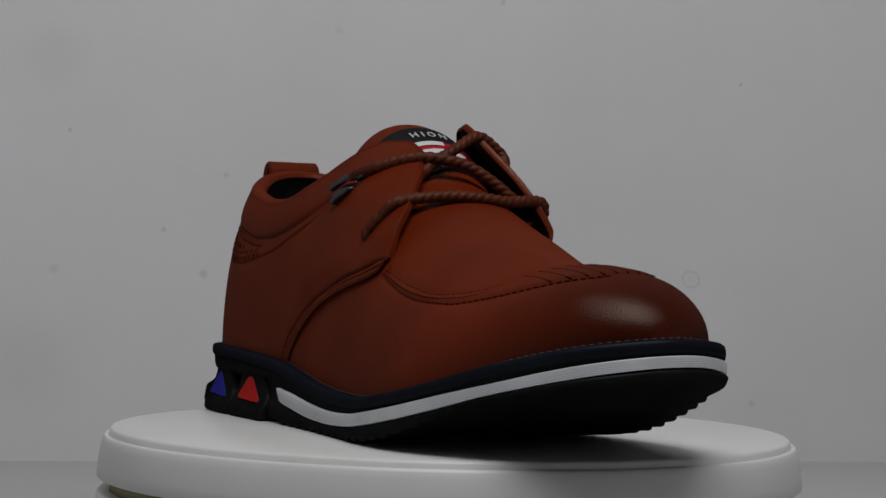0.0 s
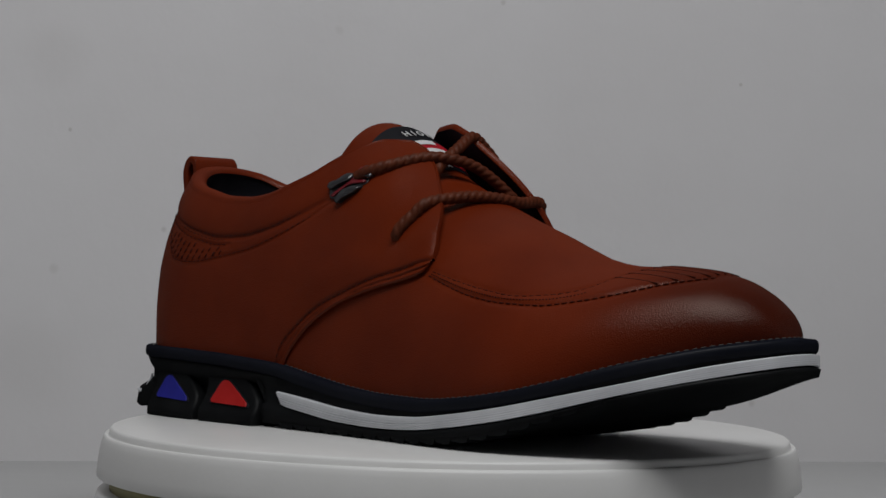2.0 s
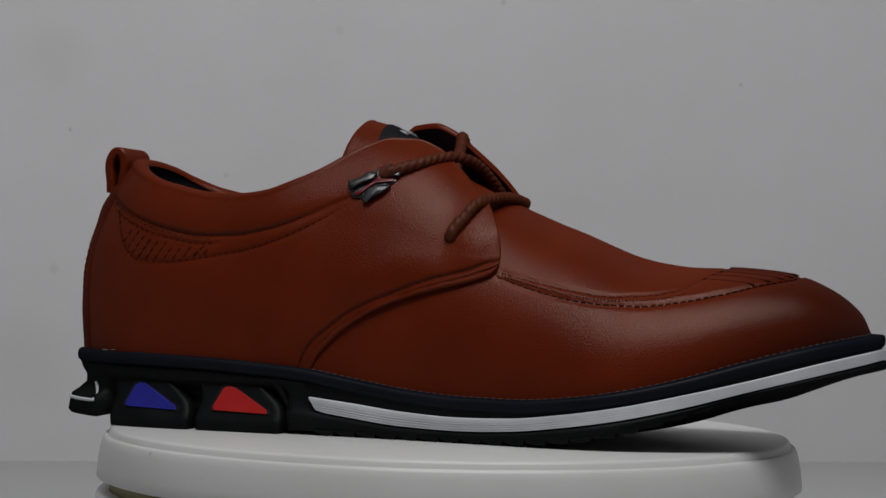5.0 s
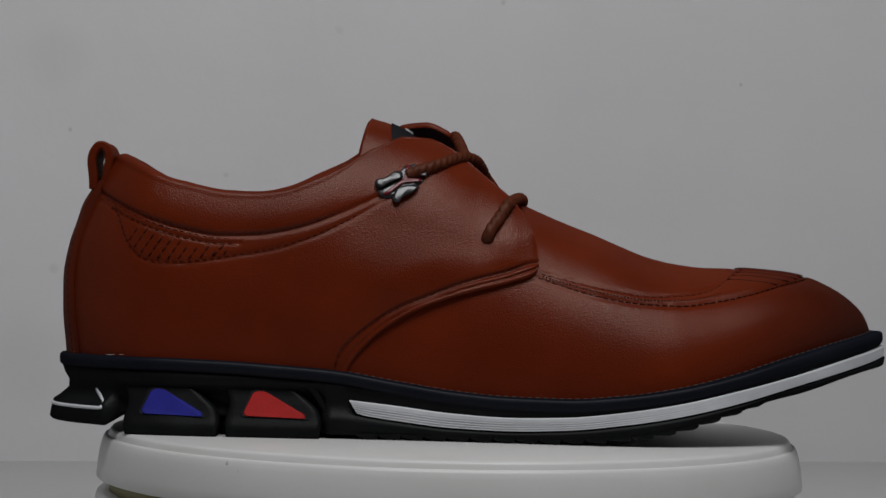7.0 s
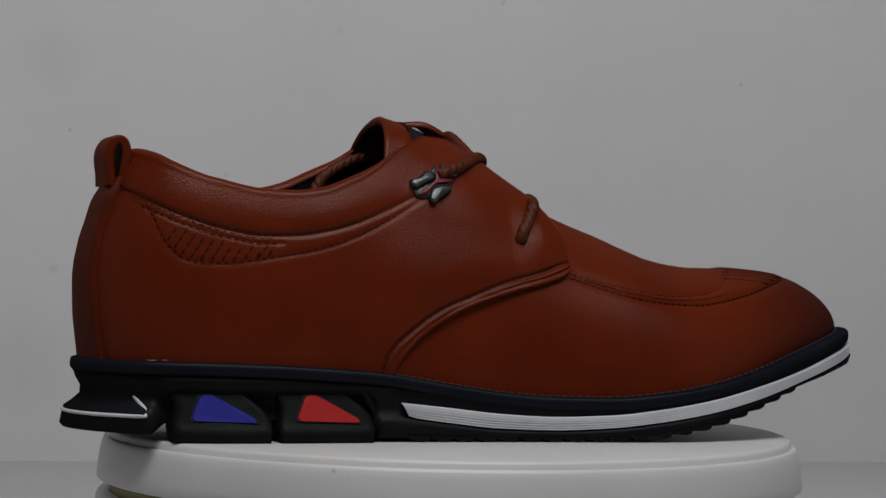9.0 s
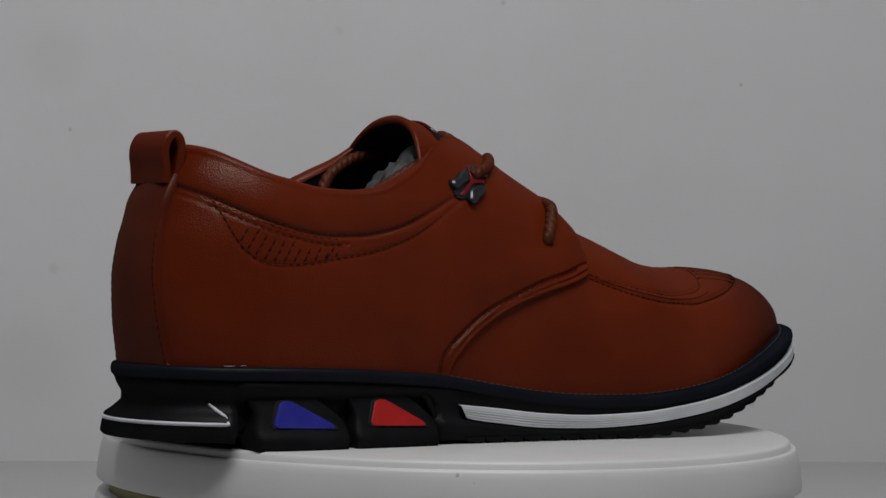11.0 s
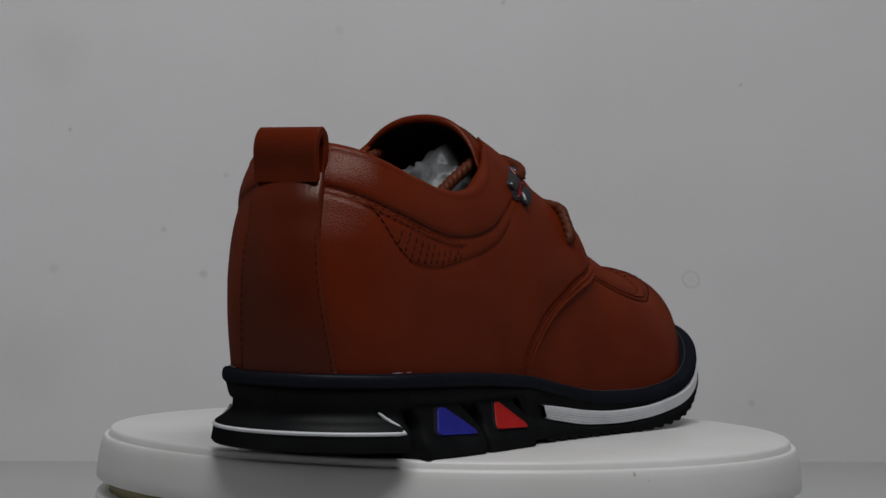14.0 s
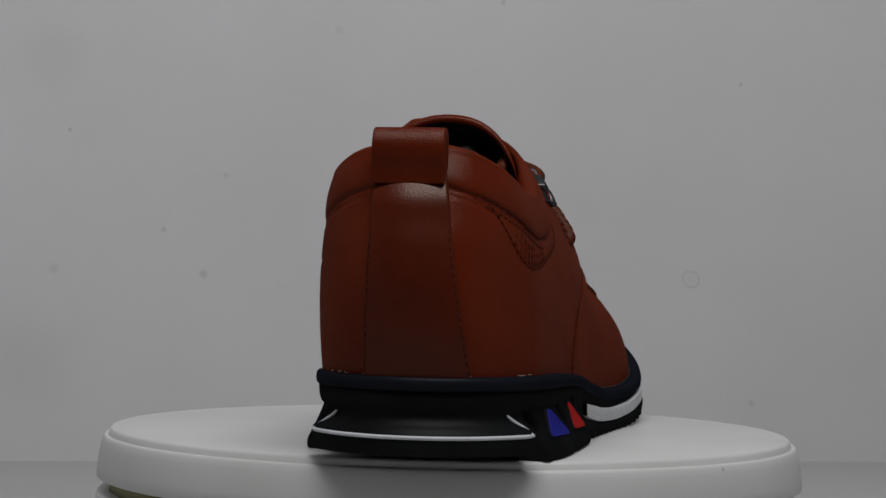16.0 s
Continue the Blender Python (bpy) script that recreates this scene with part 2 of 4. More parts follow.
# ---- turntable ----
turntable = tagged(new("turntable"), "round white plastic display turntable on the table", "turntable")
turntable.matrix_world = pose(0, 0, TABLE_Z)
PLATTER_TOP = 0.0012
PLATTER_LIFT = PLATTER_TOP - TABLE_Z
v, f = lathe([(0.0005, 0), (0.06, 0), (0.1214, 0), (0.1223, -0.0003), (0.1229, -0.0010), (0.1232, -0.0024), (0.1235, -0.0031), (0.1239, -0.0030),
              (0.1243, -0.0026), (0.1247, -0.0028), (0.1252, -0.0036), (0.1258, -0.0055), (0.1265, -0.0088), (0.1271, -0.0130), (0.1274, -0.0168),
              (0.1272, -0.0173), (0.1262, -0.0176), (0.1176, -0.0176), (0.0005, -0.0176)], 200)
platter = mesh_part("platter", v, f, PLASTIC, turntable, "glossy white platter with a grooved rim")
v, f = lathe([(0.0005, -0.0175), (0.1225, -0.0175), (0.1228, -0.0225), (0.0005, -0.0225)], 120)
gap_ring = mesh_part("gap_ring", v, f, OLIVE, turntable, "dark olive gap between platter and base")
gap_ring.matrix_local = pose(0, 0, PLATTER_LIFT)
v, f = lathe([(0.0005, 0.0240), (0.1256, 0.0240), (0.1270, 0.0233), (0.1276, 0.0218), (0.1280, 0.003), (0.1274, 0.0008), (0.1254, 0.0), (0.0005, 0.0)], 200)
base = mesh_part("base", v, f, PLASTIC, turntable)

# ---- the shoe's form: x from heel to toe, y across from the middle line, z up from the platter ----
ZF = curve([-0.145, -0.108, -0.079, -0.0597, -0.0433, -0.0211, 0.0, 0.0174, 0.0365, 0.0556, 0.075, 0.0948, 0.1155, 0.1389, 0.158],
           [0.0274, 0.0273, 0.0266, 0.0255, 0.0243, 0.0208, 0.0178, 0.0165, 0.0163, 0.0178, 0.0207, 0.0253, 0.0313, 0.0372, 0.0408])
ZB = curve([-0.15, -0.119, -0.1165, -0.10, 0.0272, 0.0462, 0.0614, 0.075, 0.0947, 0.1153, 0.139, 0.158],
           [0.0040, 0.0038, 0.0012, 0.0012, 0.0012, 0.0019, 0.0035, 0.0062, 0.0126, 0.0198, 0.0262, 0.0297])
STRIPE_TOP = curve([-0.0379, -0.021, -0.0017, 0.0174, 0.0364, 0.0555, 0.0748, 0.0946, 0.1152, 0.139, 0.1575],
                   [0.0145, 0.0128, 0.0107, 0.0098, 0.0104, 0.0126, 0.0158, 0.0202, 0.0252, 0.0316, 0.0360])
STRIPE_LOW = curve([-0.0379, -0.0209, -0.0016, 0.0175, 0.0365, 0.0556, 0.0749, 0.0946, 0.1152, 0.139, 0.1575],
                   [0.0100, 0.0077, 0.0057, 0.0052, 0.0060, 0.0082, 0.0114, 0.0159, 0.0216, 0.0277, 0.0324])
OUTLINE = [(0.1558, 0.001), (0.1535, -0.010), (0.145, -0.0225), (0.130, -0.0345), (0.110, -0.0450), (0.090, -0.0515), (0.070, -0.0545), (0.050, -0.0535),
           (0.020, -0.0487), (-0.010, -0.0448), (-0.0377, -0.0422), (-0.060, -0.0412), (-0.0863, -0.0398), (-0.105, -0.0375), (-0.1207, -0.0320),
           (-0.132, -0.0225), (-0.1385, -0.0115), (-0.1405, 0.0), (-0.1385, 0.0115), (-0.132, 0.0225), (-0.1207, 0.0320), (-0.105, 0.0372),
           (-0.0863, 0.0390), (-0.060, 0.0388), (-0.0377, 0.0384), (-0.010, 0.0392), (0.020, 0.0425), (0.050, 0.0468), (0.070, 0.0480), (0.090, 0.0468),
           (0.110, 0.0425), (0.130, 0.0345), (0.145, 0.0235), (0.1535, 0.0115)]
RING_N = 360
RING = spline(OUTLINE, RING_N, True)
_t = np.roll(RING, -1, 0) - np.roll(RING, 1, 0)
_t /= np.linalg.norm(_t, axis=1)[:, None]
RING_OUT = np.stack([-_t[:, 1], _t[:, 0]], 1)
if (RING_OUT * (RING - RING.mean(0))).sum() < 0:
    RING_OUT = -RING_OUT


def half(side):
    """Half-width of the sole's edge as a function of x, on one side."""
    pts = RING[RING[:, 1] * side >= 0]
    pts = pts[np.argsort(pts[:, 0])]
    return lambda x: np.interp(x, pts[:, 0], np.abs(pts[:, 1]))


EDGE = {-1: half(-1), 1: half(1)}

# the upper
RIDGE = curve([-0.05, 0.0, 0.0132, 0.0273, 0.0397, 0.0501, 0.0604, 0.0708, 0.0812, 0.0915, 0.1039, 0.1163, 0.1275, 0.1371, 0.1456, 0.1485, 0.1512],
              [0.104, 0.0945, 0.0888, 0.0824, 0.0772, 0.0733, 0.0690, 0.0651, 0.0629, 0.0619, 0.0619, 0.0612, 0.0595, 0.0556, 0.0496, 0.0462, 0.0402])
RIDGE_Q = curve([-0.15, -0.083, -0.05, -0.02, -0.0108, 0.0095, 0.020, 0.032], [0.131, 0.126, 0.118, 0.1115, 0.1090, 0.0980, 0.0925, 0.0865])
POWER = curve([-0.15, -0.08, -0.03, 0.03, 0.08, 0.15], [2.0, 2.0, 3.0, 2.6, 2.2, 2.3])
SHIFT = curve([-0.15, -0.09, -0.03, 0.02, 0.06, 0.11, 0.15], [0.0065, 0.0068, 0.0075, 0.0072, 0.005, 0.001, 0.0])
HEEL_BACK = curve([0.02, 0.0287, 0.0438, 0.054, 0.0662, 0.0774, 0.0877, 0.093, 0.098, 0.11],
                  [-0.1352, -0.1360, -0.1376, -0.1378, -0.1360, -0.1318, -0.1270, -0.1240, -0.1212, -0.1196])
X_HEEL = -0.097
HEEL_ROUND = {-1: 1.95, 1: 2.0}
TOE_END = 0.1512
UPPER_IN = 0.0048


def foot_width(x, side):
    """Half-width of the upper where it meets the welt."""
    x = np.asarray(x, float)
    inset = UPPER_IN - (0.0020 * (1 - smoothstep(x, -0.06, 0.0)) if side > 0 else 0.0)
    w = EDGE[side](np.minimum(x, 0.1)) - inset
    lo = 0.075
    r0 = UPPER_IN / EDGE[side](lo)
    u = np.clip((x - lo) / (TOE_END - lo), 0, 1)
    fore = EDGE[side](lo + u * (0.1558 - lo)) * (1 - r0 - (0.10 if side < 0 else 0.035) * np.sin(u * np.pi * 0.5))
    return np.where(x > lo, fore, w)


def side_point(x, z, side, off=0.0):
    """A point of the quarters' outer face, off metres outwards."""
    x, z = np.asarray(x, float), np.asarray(z, float)
    xs = np.maximum(x, X_HEEL)
    zf, zr = ZF(xs), RIDGE_Q(xs) + (0.009 * smoothstep(xs, -0.05, -0.01) if side > 0 else 0.0)
    q = np.clip((z - zf) / (zr - zf), 0, 0.995)
    w = foot_width(xs, side) * np.power(1 - np.power(q, POWER(xs)), 0.5) + off
    w = w + 0.0010 * np.sin(np.clip(q, 0, 1) * np.pi)
    if side < 0:
        w = w - 0.0024 * smoothstep(xs, -0.058, -0.030) * (1 - smoothstep(xs, 0.006, 0.020)) * smoothstep(q, 0.34, 0.62)
    qv = np.clip((z - zf) / (RIDGE(xs) - zf), 0, 0.995)
    wv = foot_width(xs, side) * np.power(1 - np.power(qv, POWER(xs)), 0.5) + off + SHIFT(xs) * (q - qv) * side
    low = (1 - smoothstep(z - FRONT_EDGE(xs), 0.001, 0.017)) * smoothstep(xs, -0.05, -0.03)
    w = w * (1 - low) + wv * low
    xh = HEEL_BACK(z) - off
    u = np.clip((X_HEEL - x) / (X_HEEL - xh), 0, 1)
    w = w * np.where(x < X_HEEL, np.power(np.clip(1 - np.power(u, HEEL_ROUND[side]), 0, 1), 0.5), 1.0)
    return np.stack([x + 0 * w, SHIFT(xs) * q + side * w, z + 0 * w], -1)


def heel_point(a, z, side, off=0.0):
    """Round the heel: a runs from 0 at the back to 1 where the flank begins."""
    xh = HEEL_BACK(z) - off
    s = np.sin(np.asarray(a) * np.pi / 2)
    u = np.power(np.clip(1 - s ** 2, 0, 1), 1 / HEEL_ROUND[side])
    x = X_HEEL - (X_HEEL - xh) * u
    p = side_point(X_HEEL + 0 * x, z, side, off)
    q = np.clip((z - ZF(X_HEEL)) / (RIDGE_Q(X_HEEL) - ZF(X_HEEL)), 0, 1)
    lean = SHIFT(X_HEEL) * q
    return np.stack([x, lean + (p[..., 1] - lean) * s, z + 0 * x], -1)


def vamp_point(x, lat, off=0.0):
    """The vamp: lat runs from -1 (near welt) over the ridge at 0 to 1 (far welt)."""
    x, lat = np.asarray(x, float), np.asarray(lat, float)
    a = np.pi / 2 * (1 - np.abs(lat))
    zf, zr = ZF(x), np.maximum(RIDGE(x), ZF(x) + 0.0005)
    n = 2.0 / POWER(x)
    q = np.power(np.sin(a), n)
    w = np.where(lat < 0, foot_width(x, -1), foot_width(x, 1)) * np.cos(a)
    return np.stack([x, SHIFT(x) * q + np.sign(lat) * (w + off * np.cos(a)), zf + (zr - zf) * q + off * np.sin(a)], -1)


def vamp_at(x, z, side, off=0.0):
    """The vamp's point at a given height."""
    zf, zr = ZF(x), np.maximum(RIDGE(x), ZF(x) + 0.0005)
    q = np.clip((np.asarray(z) - zf) / (zr - zf), 0, 1)
    a = np.arcsin(np.power(q, POWER(x) / 2.0))
    return vamp_point(x, side * (1 - a / (np.pi / 2)) + side * 1e-6, off)


# lines that are sewn on the upper, as heights over x
COLLAR_LINE = curve([-0.130, -0.121, -0.1093, -0.0957, -0.0822, -0.0706, -0.0571, -0.0417, -0.0301, -0.0245],
                    [0.0865, 0.0813, 0.0757, 0.0716, 0.0696, 0.0700, 0.0724, 0.0780, 0.0833, 0.0858])
LOWER_LINE = curve([-0.1205, -0.1182, -0.1163, -0.1138, -0.1084, -0.1020, -0.0958, -0.0861, -0.0801, -0.0646, -0.0512, -0.0377, -0.0250],
                   [0.0800, 0.0752, 0.0700, 0.0655, 0.0611, 0.0600, 0.0600, 0.0612, 0.0622, 0.0651, 0.0696, 0.0761, 0.0838])
FRONT_SEAM = curve([-0.0434, -0.0406, -0.033, -0.0216, -0.0101, 0.0034, 0.0169, 0.0247, 0.029],
                   [0.0200, 0.0292, 0.0371, 0.0451, 0.0501, 0.0553, 0.0590, 0.0618, 0.0625])
FRONT_EDGE = curve([-0.0385, -0.0370, -0.0329, -0.0234, -0.010, 0.0054, 0.019, 0.0257, 0.0279],
                   [0.0200, 0.0255, 0.0313, 0.0398, 0.0470, 0.0520, 0.0556, 0.0582, 0.0612])
TOP_KNOTS = [-0.150, -0.125, -0.1172, -0.1104, -0.1005, -0.0907, -0.081, -0.0712, -0.0615, -0.0498, -0.0401, -0.0343, -0.0246, -0.0188, -0.0108,
             -0.0029, 0.0031, 0.0132, 0.0182, 0.0243, 0.0270, 0.0279]
TOP_NEAR = [0.0997, 0.0997, 0.0977, 0.0946, 0.0903, 0.0872, 0.0856, 0.0853, 0.0865, 0.0908, 0.0954, 0.0992, 0.1050, 0.1071, 0.1069, 0.1040, 0.0994,
            0.0906, 0.0862, 0.0773, 0.0695, 0.0620]
TOP_FAR = [z + d for z, d in zip(TOP_NEAR, [0, 0, 0, 0, 0, 0, 0.001, 0.002, 0.003, 0.004, 0.004, 0.004, 0.005, 0.0065, 0.0075, 0.0075, 0.007, 0.006, 0.004, 0.002, 0, 0])]
TOP_EDGE = {-1: curve(TOP_KNOTS, TOP_NEAR), 1: curve(TOP_KNOTS, TOP_FAR)}
APRON = curve([0.0273, 0.0372, 0.0491, 0.0629, 0.0768, 0.0906, 0.1044, 0.1162, 0.1235, 0.1262, 0.1275],
              [0.0575, 0.0543, 0.0512, 0.0492, 0.0487, 0.0505, 0.0535, 0.0568, 0.0584, 0.0590, 0.0597])
APRON_IN = curve([0.0285, 0.0414, 0.0553, 0.0673, 0.0791, 0.089, 0.0949, 0.0995, 0.1030], [0.0588, 0.0557, 0.0530, 0.0515, 0.0522, 0.0542, 0.0575, 0.0605, 0.0619])


def relief(x, z, side):
    """Padding, piping and sewn lines of the quarters, in metres outwards."""
    cl, top = COLLAR_LINE(x), TOP_EDGE[side](x)
    u = np.clip((z - cl) / np.maximum(top - cl, 0.004), 0, 1)
    fade = 1 - smoothstep(x, -0.045, -0.024)
    d = 0.0009 * np.sin(np.pi * np.power(u, 0.75)) * fade
    in_line = (x > -0.131) * (1 - smoothstep(x, -0.027, -0.022))
    d = d + groove(z - cl, 0.0009, 0.0007) * in_line
    d = d + groove(z - cl + 0.0026, 0.0006, 0.0005) * in_line * (x < -0.075)
    low = (x > -0.1195) * (1 - smoothstep(x, -0.027, -0.022))
    d = d + groove(z - LOWER_LINE(x), 0.0010, 0.00035) * low
    s, e = FRONT_SEAM(x), FRONT_EDGE(x)
    band = np.clip((z - e) / np.maximum(s - e, 0.0015), 0, 1)
    front = (x > -0.044)
    d = d + front * 0.0009 * (0.3 + 0.7 * smoothstep(x, -0.041, -0.028)) * np.abs(np.sin(2 * np.pi * band)) + front * groove(z - s, 0.0010, 0.0009)
    return d


# ---- the shoe ----
shoe = tagged(new("shoe"), "brown leather lace-up shoe with black, white, blue and red sole", "shoe")


def sweep(name, layers, mat, parent, label="", close=True):
    """Rings round the sole: each layer gives an outward offset and a height, both as functions of x."""
    verts = []
    for off, zfun in layers:
        o = off(RING[:, 0]) if callable(off) else off
        xy = RING + RING_OUT * (np.asarray(o)[..., None] if np.ndim(o) else o)
        z = zfun(RING[:, 0])
        verts += [(a[0], a[1], c) for a, c in zip(xy, z)]
    faces = grid_faces(len(layers), RING_N, True)
    if close:
        faces.append(tuple(range(RING_N - 1, -1, -1)))
        faces.append(tuple(range((len(layers) - 1) * RING_N, len(layers) * RING_N)))
    return mesh_part(name, verts, faces, mat, parent, label)


def heel_mix(x, heel, mid, fore):
    """A value for the heel block, the pods' stretch and the forefoot."""
    a = smoothstep(x, -0.1185, -0.1165)
    b = smoothstep(x, -0.0475, -0.0445)
    return heel * (1 - a) + mid * (a - b) + fore * b


TOE_LIFT = curve([-0.15, 0.100, 0.130, 0.158], [0.0012, 0.0012, -0.0006, -0.0012])
sole = sweep("outsole", [
    (lambda x: -0.0032 + 0 * x, lambda x: ZF(x) - 0.0041),
    (lambda x: heel_mix(x, -0.0010, -0.0008, -0.0008), lambda x: ZF(x) - 0.0046),
    (lambda x: heel_mix(x, -0.0018, -0.0010, -0.0009), lambda x: heel_mix(x, 0.0205, 0.0196, (ZF(x) + STRIPE_TOP(x)) / 2)),
    (lambda x: heel_mix(x, -0.0034, -0.0016, -0.0010), lambda x: heel_mix(x, 0.0178, 0.0178, STRIPE_TOP(x) + 0.0006)),
    (lambda x: heel_mix(x, -0.0033, -0.0050, -0.0010), lambda x: heel_mix(x, 0.0150, 0.0160, STRIPE_TOP(x))),
    (lambda x: heel_mix(x, -0.0005, -0.0055, -0.0010), lambda x: heel_mix(x, 0.0125, 0.0120, STRIPE_LOW(x))),
    (lambda x: heel_mix(x, 0.0020, -0.0050, 0.0006), lambda x: heel_mix(x, 0.0108, 0.0100, STRIPE_LOW(x) - 0.0006)),
    (lambda x: heel_mix(x, 0.0026, -0.0046, 0.0010), lambda x: heel_mix(x, 0.0085, 0.0088, (STRIPE_LOW(x) + ZB(x)) / 2 + 0.0005)),
    (lambda x: heel_mix(x, 0.0032, -0.0042, 0.0004), lambda x: heel_mix(x, ZB(x) + 0.0009, 0.0080, ZB(x) + 0.0004 + TOE_LIFT(x))),
    (lambda x: heel_mix(x, 0.0024, -0.0056, -0.0010), lambda x: heel_mix(x, ZB(x), 0.0076, ZB(x) + TOE_LIFT(x))),
], BLACK, shoe, "black moulded rubber outsole", close=False)


def tread_plate():
    """The underside between the sole's edges, crowned downwards under the forefoot."""
    o = heel_mix(RING[:, 0], 0.0024, -0.0056, -0.0010)
    xy = RING + RING_OUT * o[:, None]
    z = heel_mix(RING[:, 0], ZB(RING[:, 0]), 0.0076, ZB(RING[:, 0]) + TOE_LIFT(RING[:, 0]))
    us = np.linspace(0, 1, 15)
    verts = []
    for i in range(RING_N // 2):
        j = RING_N - 1 - i
        x = 0.5 * (xy[i, 0] + xy[j, 0])
        crown = 0.0050 * float(smoothstep(x, 0.050, 0.100)) * float(1 - smoothstep(x, 0.118, 0.157))
        for u in us:
            p = xy[i] * (1 - u) + xy[j] * u
            verts.append((p[0], p[1], max(0.0016, z[i] * (1 - u) + z[j] * u - crown * math.sin(math.pi * u) ** 0.7)))
    mesh_part("tread_plate", verts, grid_faces(RING_N // 2, len(us)), BLACK, sole)


tread_plate()
welt = sweep("welt", [
    (-0.0075, lambda x: ZF(x) - 0.0004), (-0.0045, lambda x: ZF(x) + 0.0001), (-0.0006, lambda x: ZF(x) - 0.0001), (-0.0001, lambda x: ZF(x) - 0.0005),
    (0.0002, lambda x: ZF(x) - 0.0020), (0.0, lambda x: ZF(x) - 0.0036), (-0.0006, lambda x: ZF(x) - 0.0043), (-0.0075, lambda x: ZF(x) - 0.0044),
], NAVY, shoe, "dark navy rubber welt")


def ring_run(x_from):
    """Ring positions of the front part of the outline, from one side round the toe to the other."""
    i = np.where(RING[:, 0] > x_from)[0]
    cut = np.where(np.diff(i) > 1)[0]
    return np.concatenate([i[cut[0] + 1:], i[:cut[0] + 1]]) if len(cut) else i


def stripe():
    idx = ring_run(-0.0378)
    verts, prof = [], []
    for k in range(25):
        u = k / 24
        ridge = 0.0004 if k < 9 else (0.0005 if k % 4 in (2, 3) else 0.0002)
        prof.append((u, ridge if 0 < k < 24 else -0.0012))
    for u, o in prof:
        for i in idx:
            rib = 0.00035 + (o - 0.00035) * (1 - 0.75 * smoothstep(RING[i, 0], 0.015, 0.075)) if o > 0 else o
            x, y = RING[i] + RING_OUT[i] * (rib + 0.0002)
            slant = 0.003 * u * smoothstep(-RING[i, 0], 0.030, 0.038)
            xx = RING[i, 0]
            verts.append((x + slant, y, STRIPE_TOP(xx) * (1 - u) + STRIPE_LOW(xx) * u))
    return mesh_part("stripe", verts, grid_faces(len(prof), len(idx)), WHITE, sole, "ribbed white stripe")


stripe()


def heel_line():
    idx = np.where(RING[:, 0] < -0.1195)[0]
    path = [(*(RING[i] + RING_OUT[i] * 0.0024), 0.0096) for i in idx]
    ends = []
    for end, nxt in ((path[0], -1), (path[-1], 1)):
        s = -1 if end[1] < 0 else 1
        ends.append([(-0.1210, s * (EDGE[s](-0.1210) - 0.0002), 0.0116), (-0.1228, s * (EDGE[s](-0.1228) - 0.0026), 0.0139), (-0.1243, s * (EDGE[s](-0.1243) - 0.0033), 0.0157)])
    full = ends[0][::-1] + path + ends[1]
    v, f = tube(full, 0.00065, 8)
    mesh_part("heel_line", v, f, WHITE, sole, "thin white hooked line")


heel_line()


def slab(name, poly, side, base, top, mat, parent, label="", inset=0.0006):
    """A moulded plate on the sole's flank: outline in x and z, from one depth to another."""
    p = np.array(poly, float)
    c = p.mean(0)
    n = len(p)
    verts = []
    for off, less, shrink in ((base, 0, 0), (top, inset, 0), (top, 0, inset)):
        for x, z in p:
            k = max(0.0, 1 - shrink / max(1e-6, np.hypot(x - c[0], z - c[1])))
            xx, zz = c[0] + (x - c[0]) * k, c[1] + (z - c[1]) * k
            o = (off(zz) if callable(off) else off) - less
            verts.append((xx, side * (EDGE[side](xx) + o), zz))
    faces = grid_faces(3, n, True)
    faces.append(tuple(range(2 * n, 3 * n)))
    return mesh_part(name, verts, faces, mat, parent, label, smooth=False, flip=side < 0)


def rounded(poly, radius=0.0014):
    """The polygon with its corners slightly rounded."""
    out = []
    m = len(poly)
    for i in range(m):
        a, b, c = (np.array(poly[(i + k) % m], float) for k in (-1, 0, 1))
        la, lc = np.linalg.norm(a - b), np.linalg.norm(c - b)
        r = min(radius, la * 0.4, lc * 0.4)
        p0, p1 = b + (a - b) / la * r, b + (c - b) / lc * r
        for t in (0, 0.33, 0.67, 1):
            out.append((1 - t) ** 2 * p0 + 2 * t * (1 - t) * b + t * t * p1)
    return out


POD_LEFT = curve([0.0, 0.006, 0.012, 0.018, 0.0232], [-0.0046, -0.0054, -0.0042, -0.0062, -0.0100])
POD_RIGHT = curve([0.0, 0.006, 0.010, 0.0135, 0.0185, 0.0232], [0.0266, 0.0276, 0.0266, 0.0232, 0.0168, 0.0120])
POD_FLARE = curve([0.0, 0.004, 0.008, 0.0125, 0.017, 0.020, 0.0235], [0.0037, 0.0034, 0.0015, -0.0004, -0.0021, -0.0025, -0.0022])


